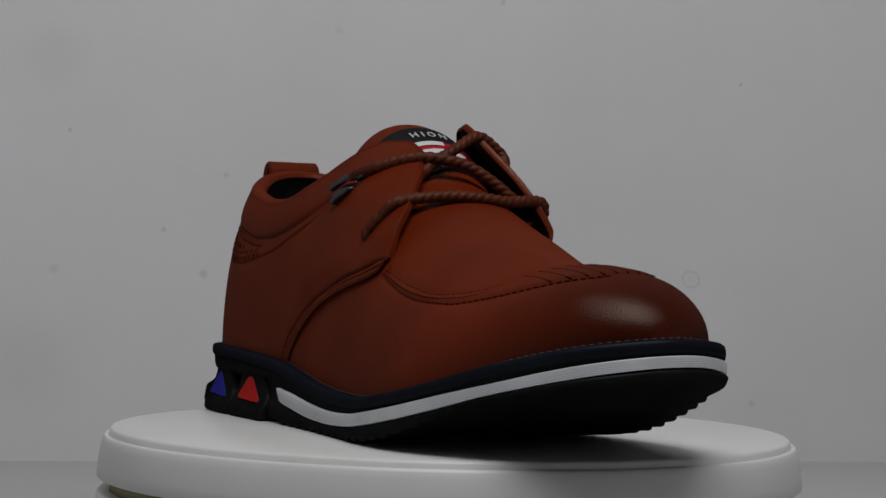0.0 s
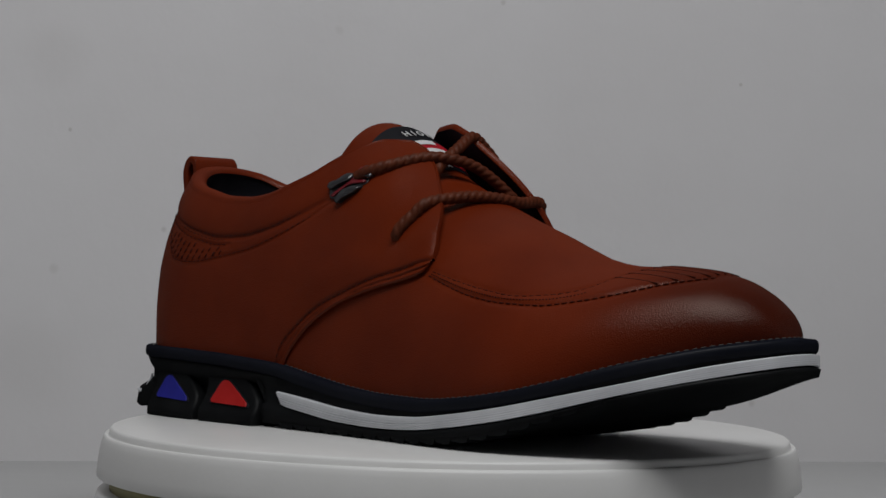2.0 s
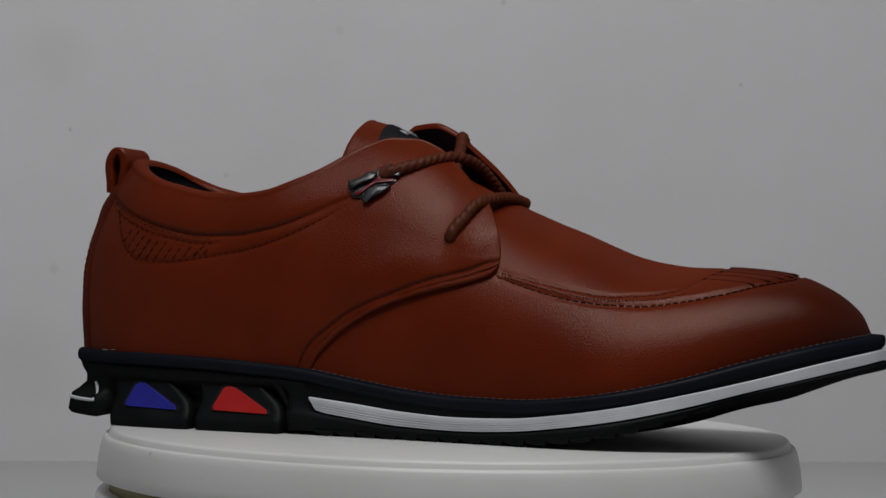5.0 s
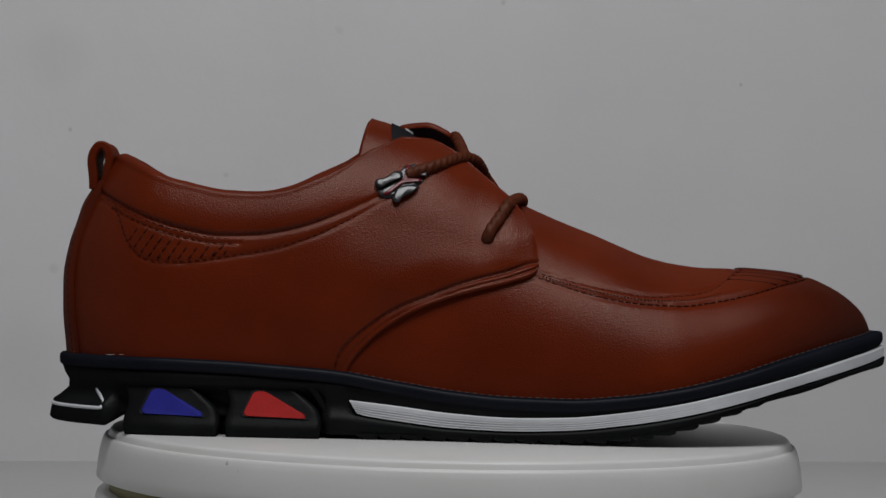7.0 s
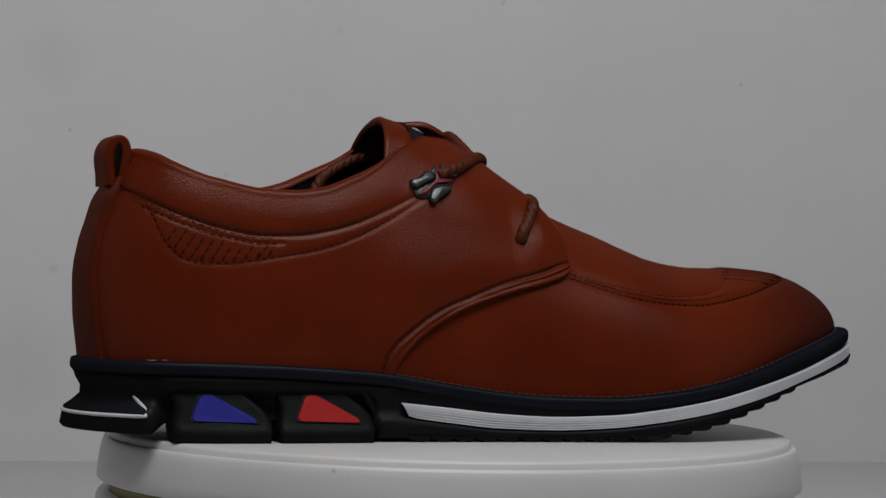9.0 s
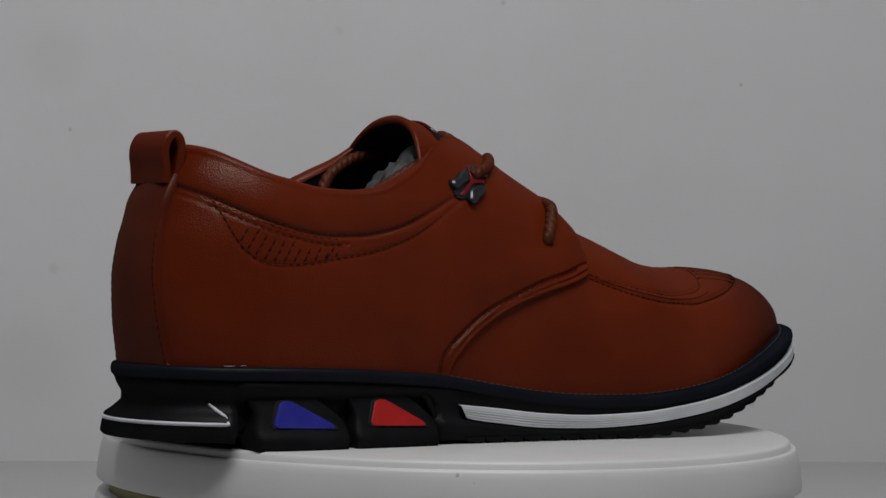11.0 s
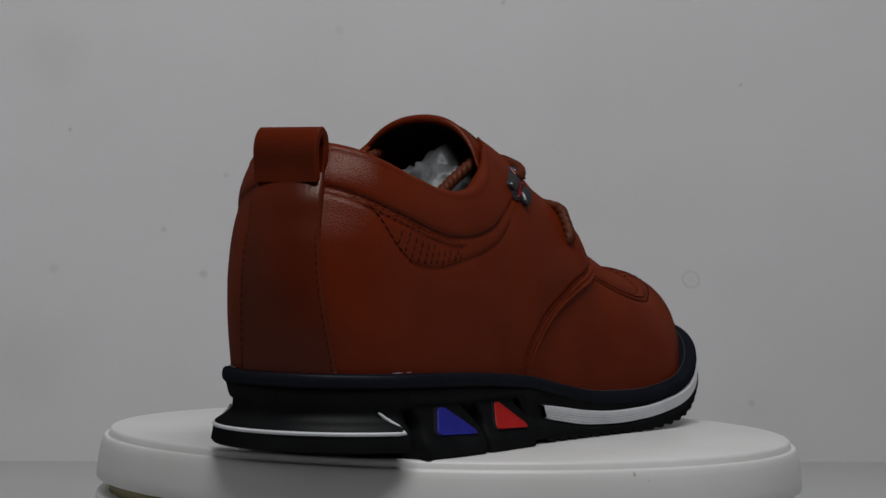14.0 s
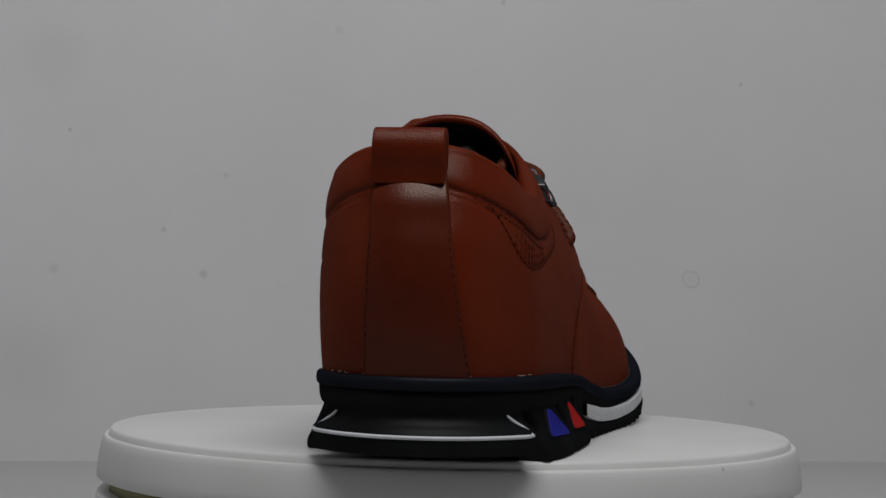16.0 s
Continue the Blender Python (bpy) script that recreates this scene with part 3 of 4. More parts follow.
def pod(x0, colour, colour_label, side):
    """One sprung heel pod that sweeps out towards the ground, with its coloured insert."""
    zs = np.concatenate([[0.0012, 0.0016], np.linspace(0.0024, 0.0232, 22)])
    us = np.concatenate([[0, 0.004, 0.02, 0.05], np.linspace(0.1, 0.9, 9), [0.95, 0.98, 0.996, 1]])
    drop = np.interp(us, [0, 0.004, 0.02, 0.05, 0.95, 0.98, 0.996, 1], [0.010, 0.0014, 0.0005, 0, 0, 0.0005, 0.0014, 0.010])
    verts = []
    for j, z in enumerate(zs):
        lift = 0.0012 if j == 0 else 0.0004 if j == 1 else 0.0
        for u, dr in zip(us, drop):
            x = x0 + float(POD_LEFT(z)) * (1 - u) + float(POD_RIGHT(z)) * u
            verts.append((x, side * (EDGE[side](x) + float(POD_FLARE(z)) - max(dr, lift)), z))
    n = len(us)
    faces = grid_faces(len(zs), n)
    low = len(verts)
    verts += [(verts[k][0], verts[k][1] - side * 0.012, 0.0012) for k in range(n)]
    faces += [(low + k, low + k + 1, k + 1, k) for k in range(n - 1)]
    b = mesh_part("pod", verts, faces, BLACK, sole, "black moulded heel pod", flip=side > 0)

    def face(z):
        return float(POD_FLARE(z))
    tri = [(x0 + 0.0004, 0.0084), (x0 + 0.0222, 0.0078), (x0 + 0.0218, 0.0092), (x0 + 0.0079, 0.0169), (x0 + 0.0040, 0.0167)]
    c = np.mean(tri, 0)
    slab("recess", rounded([tuple(c + (np.array(q) - c) * 1.10) for q in tri], 0.0022), side, -0.006, lambda z: face(z) + 0.0003, LABEL_BLACK, b, "dark recess line", 0.0002)
    slab("insert", rounded(tri, 0.0020), side, -0.006, lambda z: face(z) + 0.0007, colour, b, colour_label, 0.0005)


for s in (-1, 1):
    # the inner flank's pods stand further forward
    ahead = 0.0 if s < 0 else 0.0158
    pod(-0.1083 + ahead, BLUE, "blue rubber insert", s)
    pod(-0.0735 + ahead, RED, "red rubber insert", s)
    xb = -0.0795 + ahead
    v, f = tube([(xb - 0.004, s * (EDGE[s](xb) - 0.006), 0.0092), (xb + 0.004, s * (EDGE[s](xb) - 0.006), 0.0092)], 0.0011, 8)
    mesh_part("bridge", v, f, BLACK, sole)
    # swept ridges that run down from the welt beside the pods
    for xr in (-0.0455,):
        v, f = tube([(xr - 0.009, s * (EDGE[s](xr - 0.009) - 0.0025), 0.0215), (xr - 0.003, s * (EDGE[s](xr) - 0.0028), 0.0170),
                     (xr + 0.0005, s * (EDGE[s](xr) - 0.0030), 0.0110), (xr, s * (EDGE[s](xr) - 0.0030), 0.0030)], 0.0015, 8)
        mesh_part("ridge", v, f, BLACK, sole)


def lugs():
    """Saw-toothed tread bars along both edges of the forefoot."""
    for k in range(19):
        x = -0.034 + 0.0077 * k
        if x > 0.112:
            break
        for side in (-1, 1):
            verts = []
            for inner in (0.0007, -0.011):
                for dx, dz in ((0.0, 0.0024), (0.0, 0.0012), (0.0050, -0.0002), (0.0068, 0.0003), (0.0076, 0.0024)):
                    xx = x + dx
                    verts.append((xx, side * (EDGE[side](xx) + inner), ZB(xx) + max(0.0, dz) * (0.8 if k > 11 else 0.9)))
            n = 5
            faces = [(i, (i + 1) % n, n + (i + 1) % n, n + i) for i in range(n)] + [tuple(range(n - 1, -1, -1)), tuple(range(n, 2 * n))]
            mesh_part("tread_lug", verts, faces, BLACK, sole, smooth=False, flip=side < 0)


lugs()


def vamp():
    xs = np.concatenate([np.linspace(-0.046, 0.10, 146), 0.10 + (TOE_END - 0.10) * np.sin(np.linspace(0, np.pi / 2, 60))[1:]])
    xs[-1] -= 1e-5
    lats = np.linspace(-1, 1, 171)
    X, L = np.meshgrid(xs, lats, indexing="ij")
    P = vamp_point(X, L)
    d = np.zeros_like(X)
    for line, lo, hi, w, dep in ((APRON, 0.026, 0.1275, 0.0009, 0.0007), (APRON_IN, 0.027, 0.103, 0.0008, 0.0005)):
        mask = smoothstep(X, lo, lo + 0.002) * (1 - smoothstep(X, hi - 0.001, hi + 0.001))
        d = d + groove(P[..., 2] - line(X), w, dep) * mask
    between = (P[..., 2] < APRON_IN(X)) & (P[..., 2] > APRON(X)) & (X > 0.027) & (X < 0.125)
    d = d + 0.0003 * between
    P = vamp_point(X, L, d)
    verts = P.reshape(-1, 3)
    n = len(lats)
    faces = [g for g in grid_faces(len(xs), n) if xs[g[0] // n] > 0.004 or abs(lats[g[0] % n]) > 0.62]
    return mesh_part("vamp", verts, faces, LEATHER, shoe, "smooth brown leather vamp with a stitched apron")


vamp_ob = vamp()


def thread(paths, name, parent, mat=SEAM, dash=0.0019, gap=0.0007, radius=0.0003):
    """Rows of stitches along lines on the surface."""
    verts, faces = [], []
    for path in paths:
        p = np.array(path)
        s = np.concatenate([[0], np.cumsum(np.linalg.norm(np.diff(p, axis=0), axis=1))])
        a = 0.0
        while a + dash < s[-1]:
            q = np.stack([np.interp(np.linspace(a, a + dash, 3), s, p[:, k]) for k in range(3)], 1)
            v, f = tube(q, radius, 5)
            faces += [tuple(i + len(verts) for i in g) for g in f]
            verts += v
            a += dash + gap
    return tagged(mesh_part(name, verts, faces, mat, parent), kind="stuff")


def pleats():
    """Fine pressed pleats across the front of the apron."""
    for y in np.arange(-0.0205, 0.0206, 0.0041):
        side = -1 if y < 0 else 1

        def lat_of(x):
            w = foot_width(x, side)
            return side * (1 - np.arccos(np.clip(abs(y) / w, 0, 1)) / (np.pi / 2)) if abs(y) > 1e-4 else 1e-4
        xs = np.linspace(0.084, 0.128, 90)
        P = np.array([vamp_point(x, lat_of(x), 0.0002) for x in xs])
        inside = (P[:, 2] <= APRON_IN(xs) + (xs > 0.1025)) & (P[:, 2] >= APRON(xs) + 0.0003) & (xs < 0.1262)
        P = P[inside]
        if len(P) > 4:
            v, f = tube(P, 0.00026, 6)
            mesh_part("pleat", v, f, SEAM, vamp_ob)


pleats()


def apron_lines():
    out = []
    for side in (-1, 1):
        for line, lo, hi in ((APRON, 0.0275, 0.1268), (APRON_IN, 0.0285, 0.102)):
            xs = np.linspace(lo, hi, 120)
            out.append([vamp_at(x, line(x), side, -0.0003) for x in xs])
    return out


thread(apron_lines(), "apron_stitching", vamp_ob, radius=0.00026)


def apron_braid():
    out = []
    for side in (-1, 1):
        xs = np.linspace(0.029, 0.092, 140)
        out.append([vamp_at(x, APRON(x) * 0.55 + APRON_IN(x) * 0.45, side, 0.0003) for x in xs])
    return out


thread(apron_braid(), "apron_braid", vamp_ob, dash=0.0007, gap=0.0005, radius=0.00024)


def welt_thread():
    idx = ring_run(-0.139)
    path = [(*(RING[i] - RING_OUT[i] * 0.0046), ZF(RING[i, 0]) + 0.0002) for i in idx]
    thread([path], "welt_stitching", welt, THREAD, 0.0016, 0.0011, 0.00022)


welt_thread()


def glue_specks():
    """Small dried flecks of glue where the heel meets the welt."""
    rng = random.Random(5)
    verts, faces = [], []
    idx = [i for i in np.where(RING[:, 0] < -0.112)[0]]
    for i in rng.sample(idx, 11):
        path = [(*(RING[(i + k) % RING_N] - RING_OUT[(i + k) % RING_N] * 0.0024), ZF(RING[i, 0]) + 0.0003 + rng.uniform(0, 0.0003)) for k in range(rng.choice((2, 2, 3)))]
        v, f = tube(path, rng.uniform(0.00012, 0.00026), 6)
        faces += [tuple(j + len(verts) for j in g) for g in f]
        verts += v
    tagged(mesh_part("glue_residue", verts, faces, GLUE, welt, "pale flecks of dried glue"), kind="stuff")


glue_specks()


def quarter(side):
    """One side of the upper, from the heel to the facing, with its padded collar."""
    heel = np.linspace(0, 1, 44)
    xs = np.concatenate([np.linspace(X_HEEL, 0.020, 190)[1:], 0.020 + 0.0077 * np.sin(np.linspace(0, np.pi / 2, 26))[1:]])
    rows = np.linspace(0, 1, 96)
    cols = []
    for k in range(len(heel) + len(xs)):
        on_heel = k < len(heel)
        if on_heel:
            a = heel[k]
            xg = float(heel_point(a, np.array(0.095), side)[0])
            zt = float(TOP_EDGE[side](xg)) - 0.0028
            z = float(ZF(X_HEEL)) - 0.0006 + (zt - ZF(X_HEEL)) * rows
            p0 = heel_point(np.full_like(z, a), z, side)
            d = relief(np.maximum(p0[:, 0], -0.1305), z, side)
            p = heel_point(np.full_like(z, a), z, side, d + 0.0006)
            p[:, 0] = np.maximum(p[:, 0], p0[:, 0] - 0.003)
            thick = 0.0065
            inward = np.array([math.cos(a * math.pi / 2), -side * math.sin(a * math.pi / 2), 0])
        else:
            x = xs[k - len(heel)]
            pad = 1 - smoothstep(x, -0.050, -0.030)
            thick = 0.0024 + 0.0041 * pad
            zt = float(TOP_EDGE[side](x)) - thick * 0.42
            zb = max(float(ZF(x)) - 0.0006, float(FRONT_EDGE(x)) if x > -0.0385 else 0)
            zb = min(zb, zt - 0.0004)
            z = zb + (zt - zb) * rows
            xx = np.full_like(z, x)
            p = side_point(xx, z, side, relief(xx, z, side) + 0.0006 + 0.0010 * smoothstep(x, -0.05, -0.02) * smoothstep(rows, 0.0, 0.3))
            inward = np.array([0, -side * 1.0, 0]) if x < -0.03 else np.array([0, -side * 0.75, -0.66])
        up = np.array([0, 0, 1.0])
        top = p[-1]
        roll = [top + inward * thick / 2 * (1 - math.cos(b)) + up * thick * 0.42 * math.sin(b) for b in np.linspace(0, math.pi, 11)[1:]]
        cols.append((p, roll, inward, thick, z[0]))
    n = len(rows) + 10
    verts = np.array([np.vstack([c[0], c[1]]) for c in cols])
    for _ in range(14):
        verts[36:58] = 0.5 * verts[36:58] + 0.25 * (verts[35:57] + verts[37:59])
    q = mesh_part("quarter", verts.reshape(-1, 3), grid_faces(len(cols), n), LEATHER, shoe, "brown leather quarter with padded collar", flip=side > 0)
    # the inside face: dark lining from the collar's roll downwards
    lin = []
    for p, roll, inward, thick, zb in cols:
        lo = max(zb, 0.030)
        e = np.array(roll[-1])
        col = [np.array(roll[-2]) + np.array([0, 0, -0.0003])]
        for t in np.linspace(0, 1, 14)[1:]:
            zz = e[2] + (lo - e[2]) * t
            ref = np.array([np.interp(zz, p[:, 2], p[:, 0]), np.interp(zz, p[:, 2], p[:, 1]), zz])
            col.append(ref + inward * thick * (1.0 if t > 0 else 0.9))
        lin.append(col)
    lin = np.array(lin)
    mesh_part("lining", lin.reshape(-1, 3), grid_faces(len(cols), 14), LINING, q, "dark textile lining", flip=side < 0)
    # the cut front edge of the facing
    return q


def quarter_lines(side, q):
    lines = []
    xs = np.linspace(-0.126 if side < 0 else -0.09, -0.026, 160)
    lines.append(side_point(xs, COLLAR_LINE(xs) + 0.0006, side, 0.0004))
    xs = np.linspace(-0.1198 if side < 0 else -0.09, -0.0265, 160)
    lines.append(side_point(xs, LOWER_LINE(xs) + 0.0003, side, 0.0007))
    xs = np.linspace(-0.1215 if side < 0 else -0.09, -0.078, 80)
    lines.append(side_point(xs, COLLAR_LINE(xs) - 0.0026, side, 0.0007))
    xs = np.linspace(-0.1235 if side < 0 else -0.09, -0.078, 80)
    lines.append(side_point(xs, COLLAR_LINE(xs) - 0.0010, side, 0.0003))
    xs = np.linspace(-0.0425, 0.0235, 130)
    lines.append(side_point(xs, FRONT_SEAM(xs) + 0.0003, side, 0.0011))
    xs = np.linspace(-0.0350, 0.0235, 130)
    lines.append(side_point(xs, FRONT_EDGE(xs) * 0.5 + FRONT_SEAM(xs) * 0.5, side, 0.0006))
    thread(lines, "stitching", q, radius=0.00024)
    # slanted rows of stitches on the small heel panel
    rows = []
    for k in range(12):
        x0 = -0.1190 + 0.0036 * k
        pts = []
        for t in np.linspace(0, 1, 30):
            x = x0 + 0.0120 * t
            z = 0.0600 + 0.0180 * t
            lo, hi = float(LOWER_LINE(x)) + 0.0009, float(COLLAR_LINE(x)) - 0.0028
            if lo < z < hi and x < -0.079:
                pts.append(side_point(np.array(x), np.array(z), side, 0.0006))
        if len(pts) > 4 and side < 0:
            rows.append(pts)
    rows.append([side_point(np.array(-0.0845 + 0.005 * t), np.array(0.0625 + 0.0055 * t), side, 0.0006) for t in np.linspace(0, 1, 12)])
    thread(rows, "panel_stitching", q, radius=0.00033, dash=0.0021, gap=0.0007)


for s in (-1, 1):
    quarter_lines(s, quarter(s))


def heel_wall(z, side):
    """Half-width of the heel from its leaning middle line."""
    q = (z - ZF(X_HEEL)) / (RIDGE_Q(X_HEEL) - ZF(X_HEEL))
    return abs(float(side_point(np.array(X_HEEL), np.array(z), side)[1]) - float(SHIFT(X_HEEL) * q))


def heel_strip():
    zs = np.linspace(0.0268, 0.0885, 60)
    us = np.linspace(-1, 1, 31)
    verts = []
    for z in zs:
        w = 0.0162 - 0.0055 * (z - 0.0268) / 0.0617
        for u in us:
            y = abs(u) * w
            wx = heel_wall(z, -1 if u < 0 else 1)
            a = math.asin(min(1, y / abs(float(wx)))) / (math.pi / 2)
            off = (0.0025 + 0.0011 * math.exp(-((z - 0.0805) / 0.006) ** 2)) if 0.02 < (1 - abs(u)) else 0.0002
            verts.append(heel_point(np.array(a), np.array(z), -1 if u < 0 else 1, off))
    ob = mesh_part("heel_strip", verts, grid_faces(len(zs), len(us)), STRIP_LEATHER, shoe, "darker brown leather back strip", flip=True)
    rows = []
    for side in (-1, 1):
        path = []
        for z in np.linspace(0.028, 0.0875, 50):
            w = 0.0162 - 0.0055 * (z - 0.0268) / 0.0617 - 0.0013
            wx = heel_wall(z, side)
            path.append(heel_point(np.array(math.asin(w / wx) / (math.pi / 2)), np.array(z), side, 0.0024))
        rows.append(path)
    thread(rows, "stitching", ob, dash=0.0019, gap=0.0008, radius=0.0003)


heel_strip()


def pull_loop():
    path = spline([(-0.1296, 0.0856), (-0.1298, 0.0900), (-0.1304, 0.0945), (-0.1301, 0.0978), (-0.1285, 0.1006), (-0.1268, 0.1012), (-0.1251, 0.1000), (-0.1243, 0.0970),
                   (-0.1246, 0.0935), (-0.1252, 0.0895), (-0.1262, 0.0860)], 44)
    t = np.gradient(path, axis=0)
    t /= np.linalg.norm(t, axis=1)[:, None]
    nrm = np.stack([-t[:, 1], t[:, 0]], 1)
    verts = []
    ring = [(-0.0107, 0.0015), (-0.0112, 0.0009), (-0.0112, -0.0009), (-0.0107, -0.0015), (0.0107, -0.0015), (0.0112, -0.0009), (0.0112, 0.0009), (0.0107, 0.0015)]
    for p, n in zip(path, nrm):
        for y, o in ring:
            verts.append((p[0] + n[0] * o, y + 0.0046, p[1] + n[1] * o))
    mesh_part("pull_loop", verts, grid_faces(len(path), 8, True), LEATHER, shoe, "brown leather pull loop", smooth=False)


pull_loop()

TONGUE_LINE = spline([(0.030, 0.0800), (0.015, 0.0878), (0.0, 0.0955), (-0.008, 0.1018), (-0.016, 0.1078), (-0.023, 0.1116), (-0.030, 0.1136)], 60)


def tongue_point(u, lat, off=0.0):
    """u from the throat to the top, lat across from -1 to 1."""
    x = np.interp(u, np.linspace(0, 1, 60), TONGUE_LINE[:, 0])
    z = np.interp(u, np.linspace(0, 1, 60), TONGUE_LINE[:, 1])
    w = 0.017 + 0.011 * smoothstep(u, 0.1, 0.8)
    drop = 0.016 + 0.006 * u
    round_top = 0.010 * smoothstep(u, 0.75, 1.0) * np.abs(lat) ** 3
    return np.stack([x + 0.35 * round_top - 0.010 * np.abs(lat) ** 2 * u + off * 0.45, 0.0085 + w * np.sin(lat * 1.25) / math.sin(1.25), z - drop * np.abs(lat) ** 2.1 - round_top + off * 0.9], -1)


def tongue():
    us, ls = np.linspace(0, 1, 50), np.linspace(-1, 1, 41)
    U, L = np.meshgrid(us, ls, indexing="ij")
    outer = tongue_point(U, L).reshape(-1, 3)
    inner = tongue_point(U, L, -0.0030).reshape(-1, 3)
    ob = mesh_part("tongue", outer, grid_faces(50, 41), LEATHER, shoe, "brown leather tongue")
    lip = np.vstack([[tongue_point(1.0, l, o) for l in ls] for o in (0.0, 0.0004, -0.0008, -0.0022, -0.0030)])
    lip[41:82, 0] -= 0.0010
    lip[82:123, 0] -= 0.0016
    lip[123:164, 0] -= 0.0010
    mesh_part("tongue_edge", lip, grid_faces(5, 41), LEATHER, ob)
    mesh_part("tongue_lining", inner, grid_faces(50, 41), LINING, ob, "dark textile lining", flip=True)
    return ob


tongue_ob = tongue()
thread([[tongue_point(0.86, l, 0.0003) for l in np.linspace(-0.97, -0.5, 40)], [tongue_point(0.86, l, 0.0003) for l in np.linspace(0.5, 0.97, 40)]],
       "tongue_stitching", tongue_ob, radius=0.00026)


def tongue_patch(name, u0, u1, l0, l1, off, mat, label="", bow=0.0):
    us, ls = np.linspace(0, 1, 16), np.linspace(-1, 1, 25)
    verts = []
    for a in us:
        for b in ls:
            l = l0 + (l1 - l0) * (b + 1) / 2
            u = u0 + (u1 - u0) * a - bow * l * l
            verts.append(tongue_point(u, l, off))
    return mesh_part(name, verts, grid_faces(16, 25), mat, tongue_ob, label)


tongue_patch("label_field", 0.485, 0.91, -0.52, 0.58, 0.0005, LABEL_BLACK, "black woven label field", 0.12)
tongue_patch("label_panel", 0.53, 0.74, -0.50, 0.50, 0.0008, LABEL_RED, "red woven label panel", 0.12)
for a, b, l0, l1 in ((0.70, 0.735, -0.46, 0.10), (0.62, 0.665, -0.40, 0.34), (0.55, 0.58, -0.46, 0.02)):
    tongue_patch("label_bar", a, b, l0, l1, 0.0011, TEXT_WHITE, "white label bar", 0.12)


def word(text, u, l_mid, size, name):
    """Letters laid on the tongue one by one."""
    widths = {"I": 0.5}
    total = sum(widths.get(c, 1.0) for c in text)
    at = -total / 2
    for c in text:
        w = widths.get(c, 1.0)
        cu = bpy.data.curves.new("glyph", "FONT")
        cu.body, cu.size, cu.align_x, cu.extrude, cu.resolution_u = c, size, "CENTER", 0.00012, 3
        ob = bpy.data.objects.new("glyph", cu)
        me = bpy.data.meshes.new_from_object(ob)
        bpy.data.objects.remove(ob)
        bpy.data.curves.remove(cu)
        l = l_mid + (at + w / 2) * size * 0.72 / 0.026
        o, r, t = (Vector(tongue_point(a, b, 0.0010)) for a, b in ((u - 0.12 * l * l, l), (u - 0.12 * (l + 0.05) ** 2, l + 0.05), (u + 0.05 - 0.12 * l * l, l)))
        ex = (r - o).normalized()
        ez = ex.cross((t - o).normalized()).normalized()
        ey = ez.cross(ex)
        me.transform(Matrix.Translation(o) @ Matrix((ex, ey, ez)).transposed().to_4x4())
        me.materials.append(TEXT_WHITE)
        letter = new(name, me)
        letter.parent = tongue_ob
        at += w


word("HION", 0.785, 0.0, 0.0047, "letter")
word("TH", 0.500, -0.05, 0.0032, "letter")


def lace(points, name="lace", n=260):
    v, f = tube(spline(points, n), 0.0021, 24, 3, 0.0031)
    return mesh_part(name, v, f, CORD, shoe, "twisted brown waxed cord")


def on(x, z, side, off):
    return tuple(side_point(np.array(x), np.array(z), side, off))


lace([on(0.0098, 0.0700, -1, -0.0040), on(0.0098, 0.0706, -1, 0.0016), on(0.0110, 0.0735, -1, 0.0030), on(0.0142, 0.0780, -1, 0.0030), on(0.0175, 0.0828, -1, 0.0032), (0.0222, -0.0060, 0.0853),
      (0.0245, 0.0070, 0.0850), (0.0245, 0.0180, 0.0840), on(0.0205, 0.0845, 1, 0.0030), on(0.0178, 0.0790, 1, 0.0030), on(0.0160, 0.0760, 1, 0.0016), on(0.0158, 0.0752, 1, -0.0040)])
lace([on(-0.0185, 0.0920, -1, 0.0022), on(-0.0140, 0.0938, -1, 0.0034), on(-0.0070, 0.0964, -1, 0.0030), (0.0010, -0.0070, 0.0995), (0.0065, 0.0015, 0.0992),
      (0.0095, 0.0105, 0.0968), (0.0125, 0.0190, 0.0915), (0.0155, 0.0265, 0.0850)])
lace([on(0.0035, 0.0965, 1, 0.0010), on(0.0020, 0.1000, 1, 0.0036), on(0.0, 0.1035, 1, 0.0040), (0.0, 0.0200, 0.1085), (0.0020, 0.0100, 0.1040), (0.0035, -0.0010, 0.0975),
      (0.0045, -0.0080, 0.0920), (0.0035, -0.0150, 0.0870)])
lace([(-0.012, -0.0105, 0.1000), (-0.0245, -0.0120, 0.0995), (-0.0320, -0.0110, 0.0960), (-0.0410, -0.0090, 0.0905), (-0.0520, -0.0080, 0.0835), (-0.0600, -0.0060, 0.0760)])
lace([(-0.020, 0.0270, 0.1020), (-0.034, 0.0270, 0.0990), (-0.0450, 0.0250, 0.0930), (-0.0500, 0.0235, 0.0860), (-0.0520, 0.0220, 0.0790)])


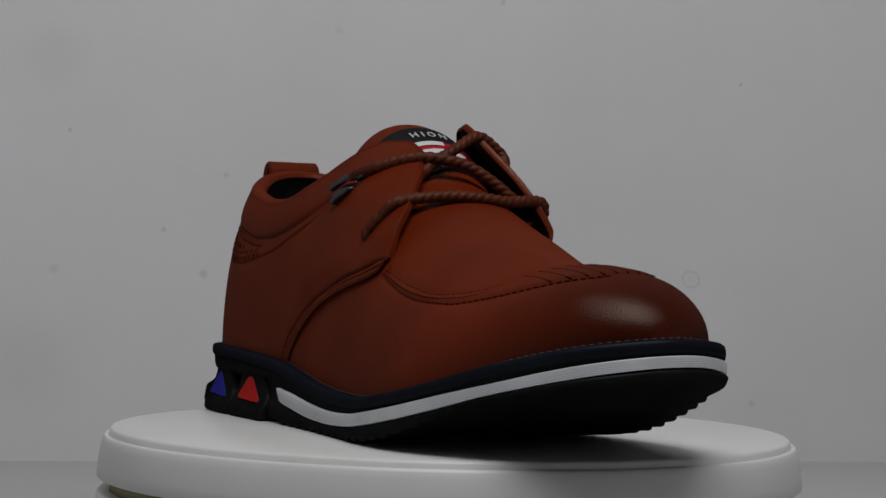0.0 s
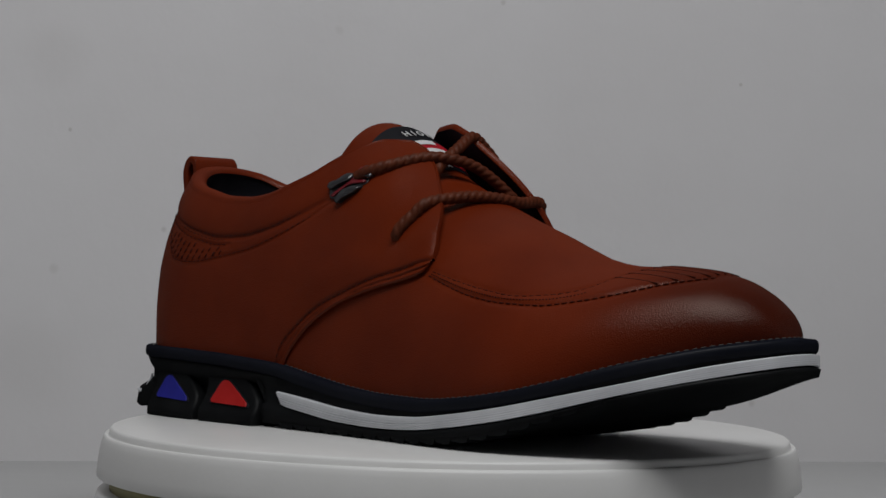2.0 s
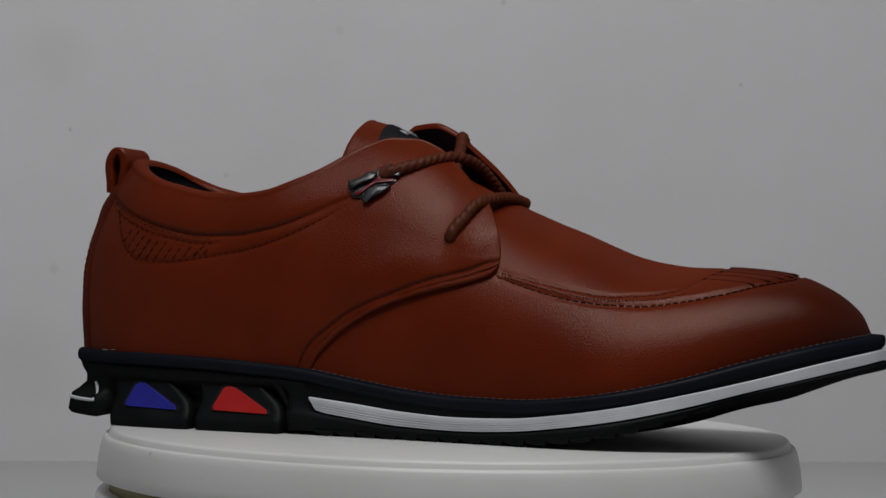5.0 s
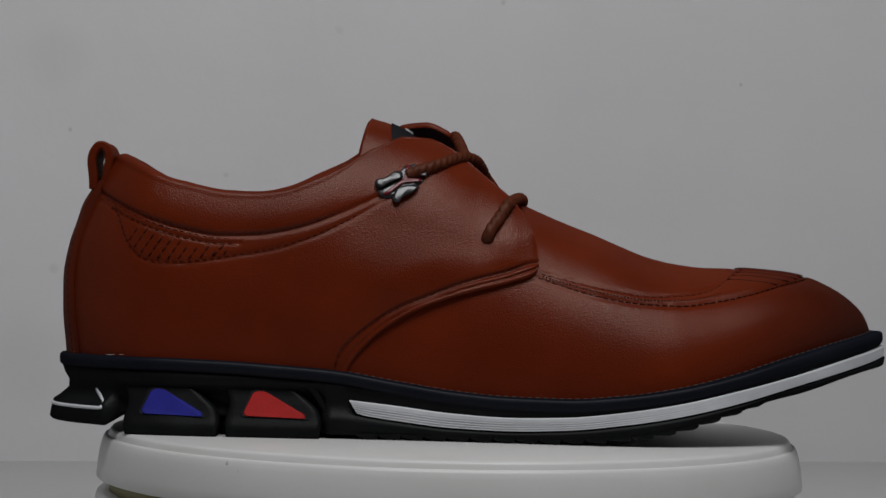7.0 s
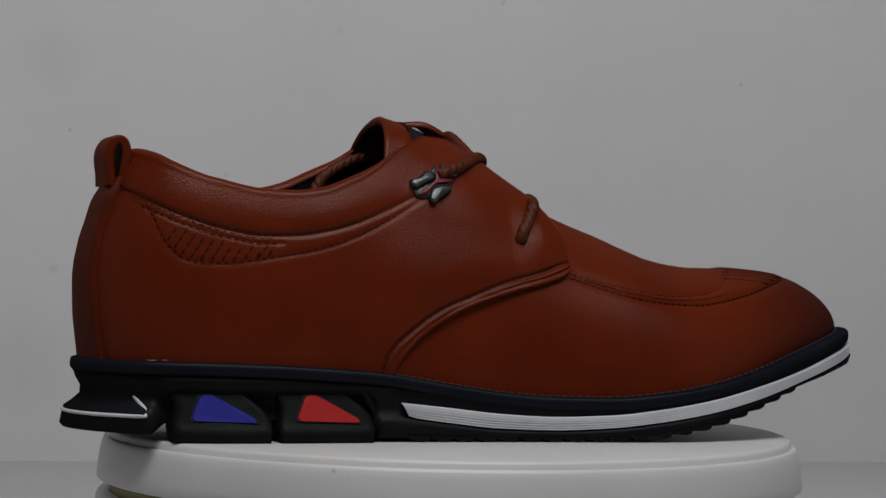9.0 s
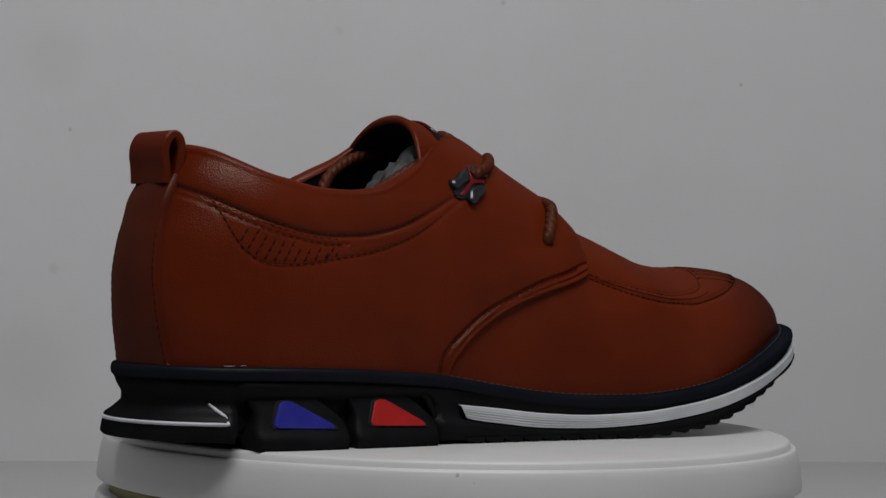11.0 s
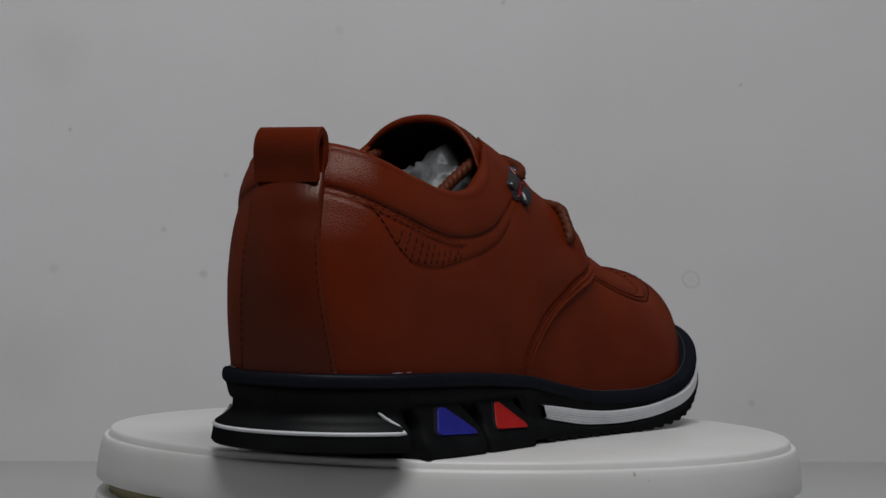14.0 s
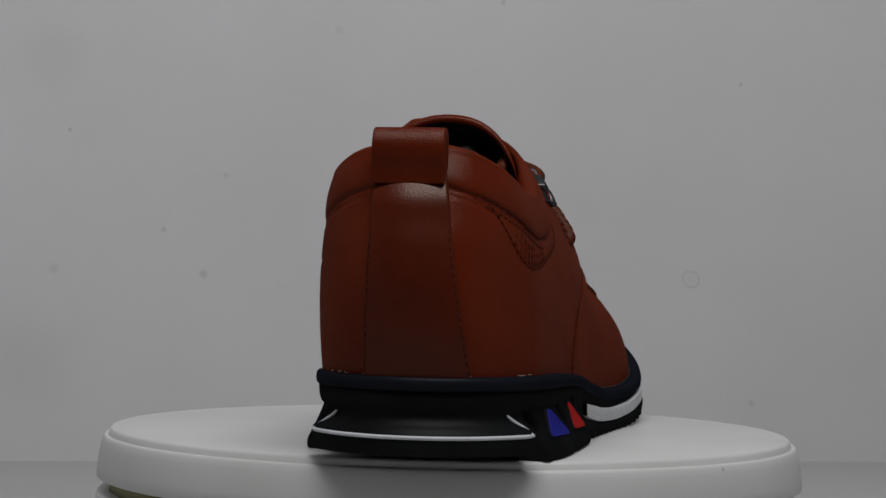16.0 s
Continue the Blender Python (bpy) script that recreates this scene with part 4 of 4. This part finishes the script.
def badge(side):
    """A small dark metal cross with red enamel on the lace eyelet."""
    def plate(name, poly, lift, height, mat, parent, label=""):
        p = np.array(poly)
        n = len(p)
        c = p.mean(0)
        verts = []
        for o, k in ((lift - 0.0012, 1.0), (lift + height * 0.55, 1.0), (lift + height * 0.75, 0.95), (lift + height * 0.97, 0.80), (lift + height, 0.74)):
            for x, z in p:
                xx, zz = c[0] + (x - c[0]) * k, c[1] + (z - c[1]) * k
                verts.append(side_point(np.array(xx + 0.0008), np.array(zz), side, 0.0014 + o))
        faces = grid_faces(5, n, True) + [tuple(range(4 * n, 5 * n))]
        return mesh_part(name, verts, faces, mat, parent, label, flip=side < 0)
    hub = plate("badge", rounded([(-0.0285, 0.0842), (-0.0245, 0.0838), (-0.0195, 0.0868), (-0.0130, 0.0900), (-0.0135, 0.0920), (-0.0165, 0.0955), (-0.0195, 0.0962), (-0.0235, 0.0912),
                                 (-0.0300, 0.0898), (-0.0300, 0.0885)]), 0.0, 0.0010, GUNMETAL, shoe, "dark metal lace badge with red enamel")
    for poly in ([(-0.0304, 0.0884), (-0.0283, 0.0873), (-0.0250, 0.0893), (-0.0205, 0.0912), (-0.0205, 0.0932), (-0.0235, 0.0938), (-0.0262, 0.0912), (-0.0302, 0.0902)],
                 [(-0.0245, 0.0832), (-0.0222, 0.0820), (-0.0205, 0.0842), (-0.0172, 0.0858), (-0.0142, 0.0886), (-0.0182, 0.0890), (-0.0228, 0.0876)],
                 [(-0.0187, 0.0942), (-0.0160, 0.0922), (-0.0120, 0.0918), (-0.0118, 0.0938), (-0.0145, 0.0950), (-0.0170, 0.0968)]):
        plate("badge_arm", rounded(poly), 0.0008, 0.0020, GUNMETAL, hub)
    plate("enamel", rounded([(-0.0278, 0.0852), (-0.0262, 0.0846), (-0.0205, 0.0893), (-0.0140, 0.0900), (-0.0140, 0.0910), (-0.0188, 0.0912), (-0.0178, 0.0958), (-0.0194, 0.0960),
                             (-0.0204, 0.0908)]), 0.0008, 0.0011, ENAMEL, hub, "red enamel inlay")


for s in (-1, 1):
    badge(s)


def insole():
    verts = [(x * 0.93, y * 0.80, 0.032 if x < -0.04 else 0.032 - 0.006 * min(1, (x + 0.04) / 0.08)) for x, y in RING[::6]]
    mesh_part("insole", verts, [tuple(range(len(verts)))], LINING, shoe, "dark insole")


insole()

# crumpled film stuffed into the shoe


def stuffing():
    bm = bmesh.new()
    bmesh.ops.create_icosphere(bm, subdivisions=5, radius=1)
    for v in bm.verts:
        p = v.co.copy()
        fold = abs(noise.noise(p * 2.3)) + 0.6 * abs(noise.noise(p * 4.6 + Vector((3, 1, 2))))
        k = 0.98 + 0.12 * noise.noise(p * 1.4) + 0.26 * fold
        v.co = Vector((-0.022 + p.x * 0.017 * k, 0.006 + p.y * 0.020 * k, 0.071 + p.z * 0.027 * k))
    return tagged(part("stuffing", bm, TISSUE, None, "", True), "crumpled clear plastic film stuffed in the shoe", "packing")


film_wad = stuffing()

# scuffs on the platter's rim
for ang, z, w, h in ((-115.2, -0.0040, 0.0014, 0.0018), (-112.9, -0.0075, 0.0009, 0.0046)):
    verts = []
    for i in range(6):
        for j in range(6):
            a = radians(ang) + (i / 5 - 0.5) * w / 0.128
            zz = z + (j / 5 - 0.5) * h
            r = np.interp(-zz, [0.0027, 0.0036, 0.0060, 0.0100, 0.0150], [0.1247, 0.1252, 0.1258, 0.1265, 0.1271]) + (0.00012 if 0 < i < 5 and 0 < j < 5 else -0.0002)
            verts.append((r * math.cos(a), r * math.sin(a), zz))
    mesh_part("scuff", verts, grid_faces(6, 6), SCUFF, platter, "grey scuff mark")


def motions():
    walk(platter, [(t, pose(0, 0, PLATTER_LIFT, 0, 0, a)) for t, a in TURN])
    seat = pose(0, -0.0105, 0.0)
    for thing in (shoe, film_wad):
        walk(thing, [(t, pose(0, 0, 0, 0, 0, a + 11.2) @ seat) for t, a in TURN])


motions()
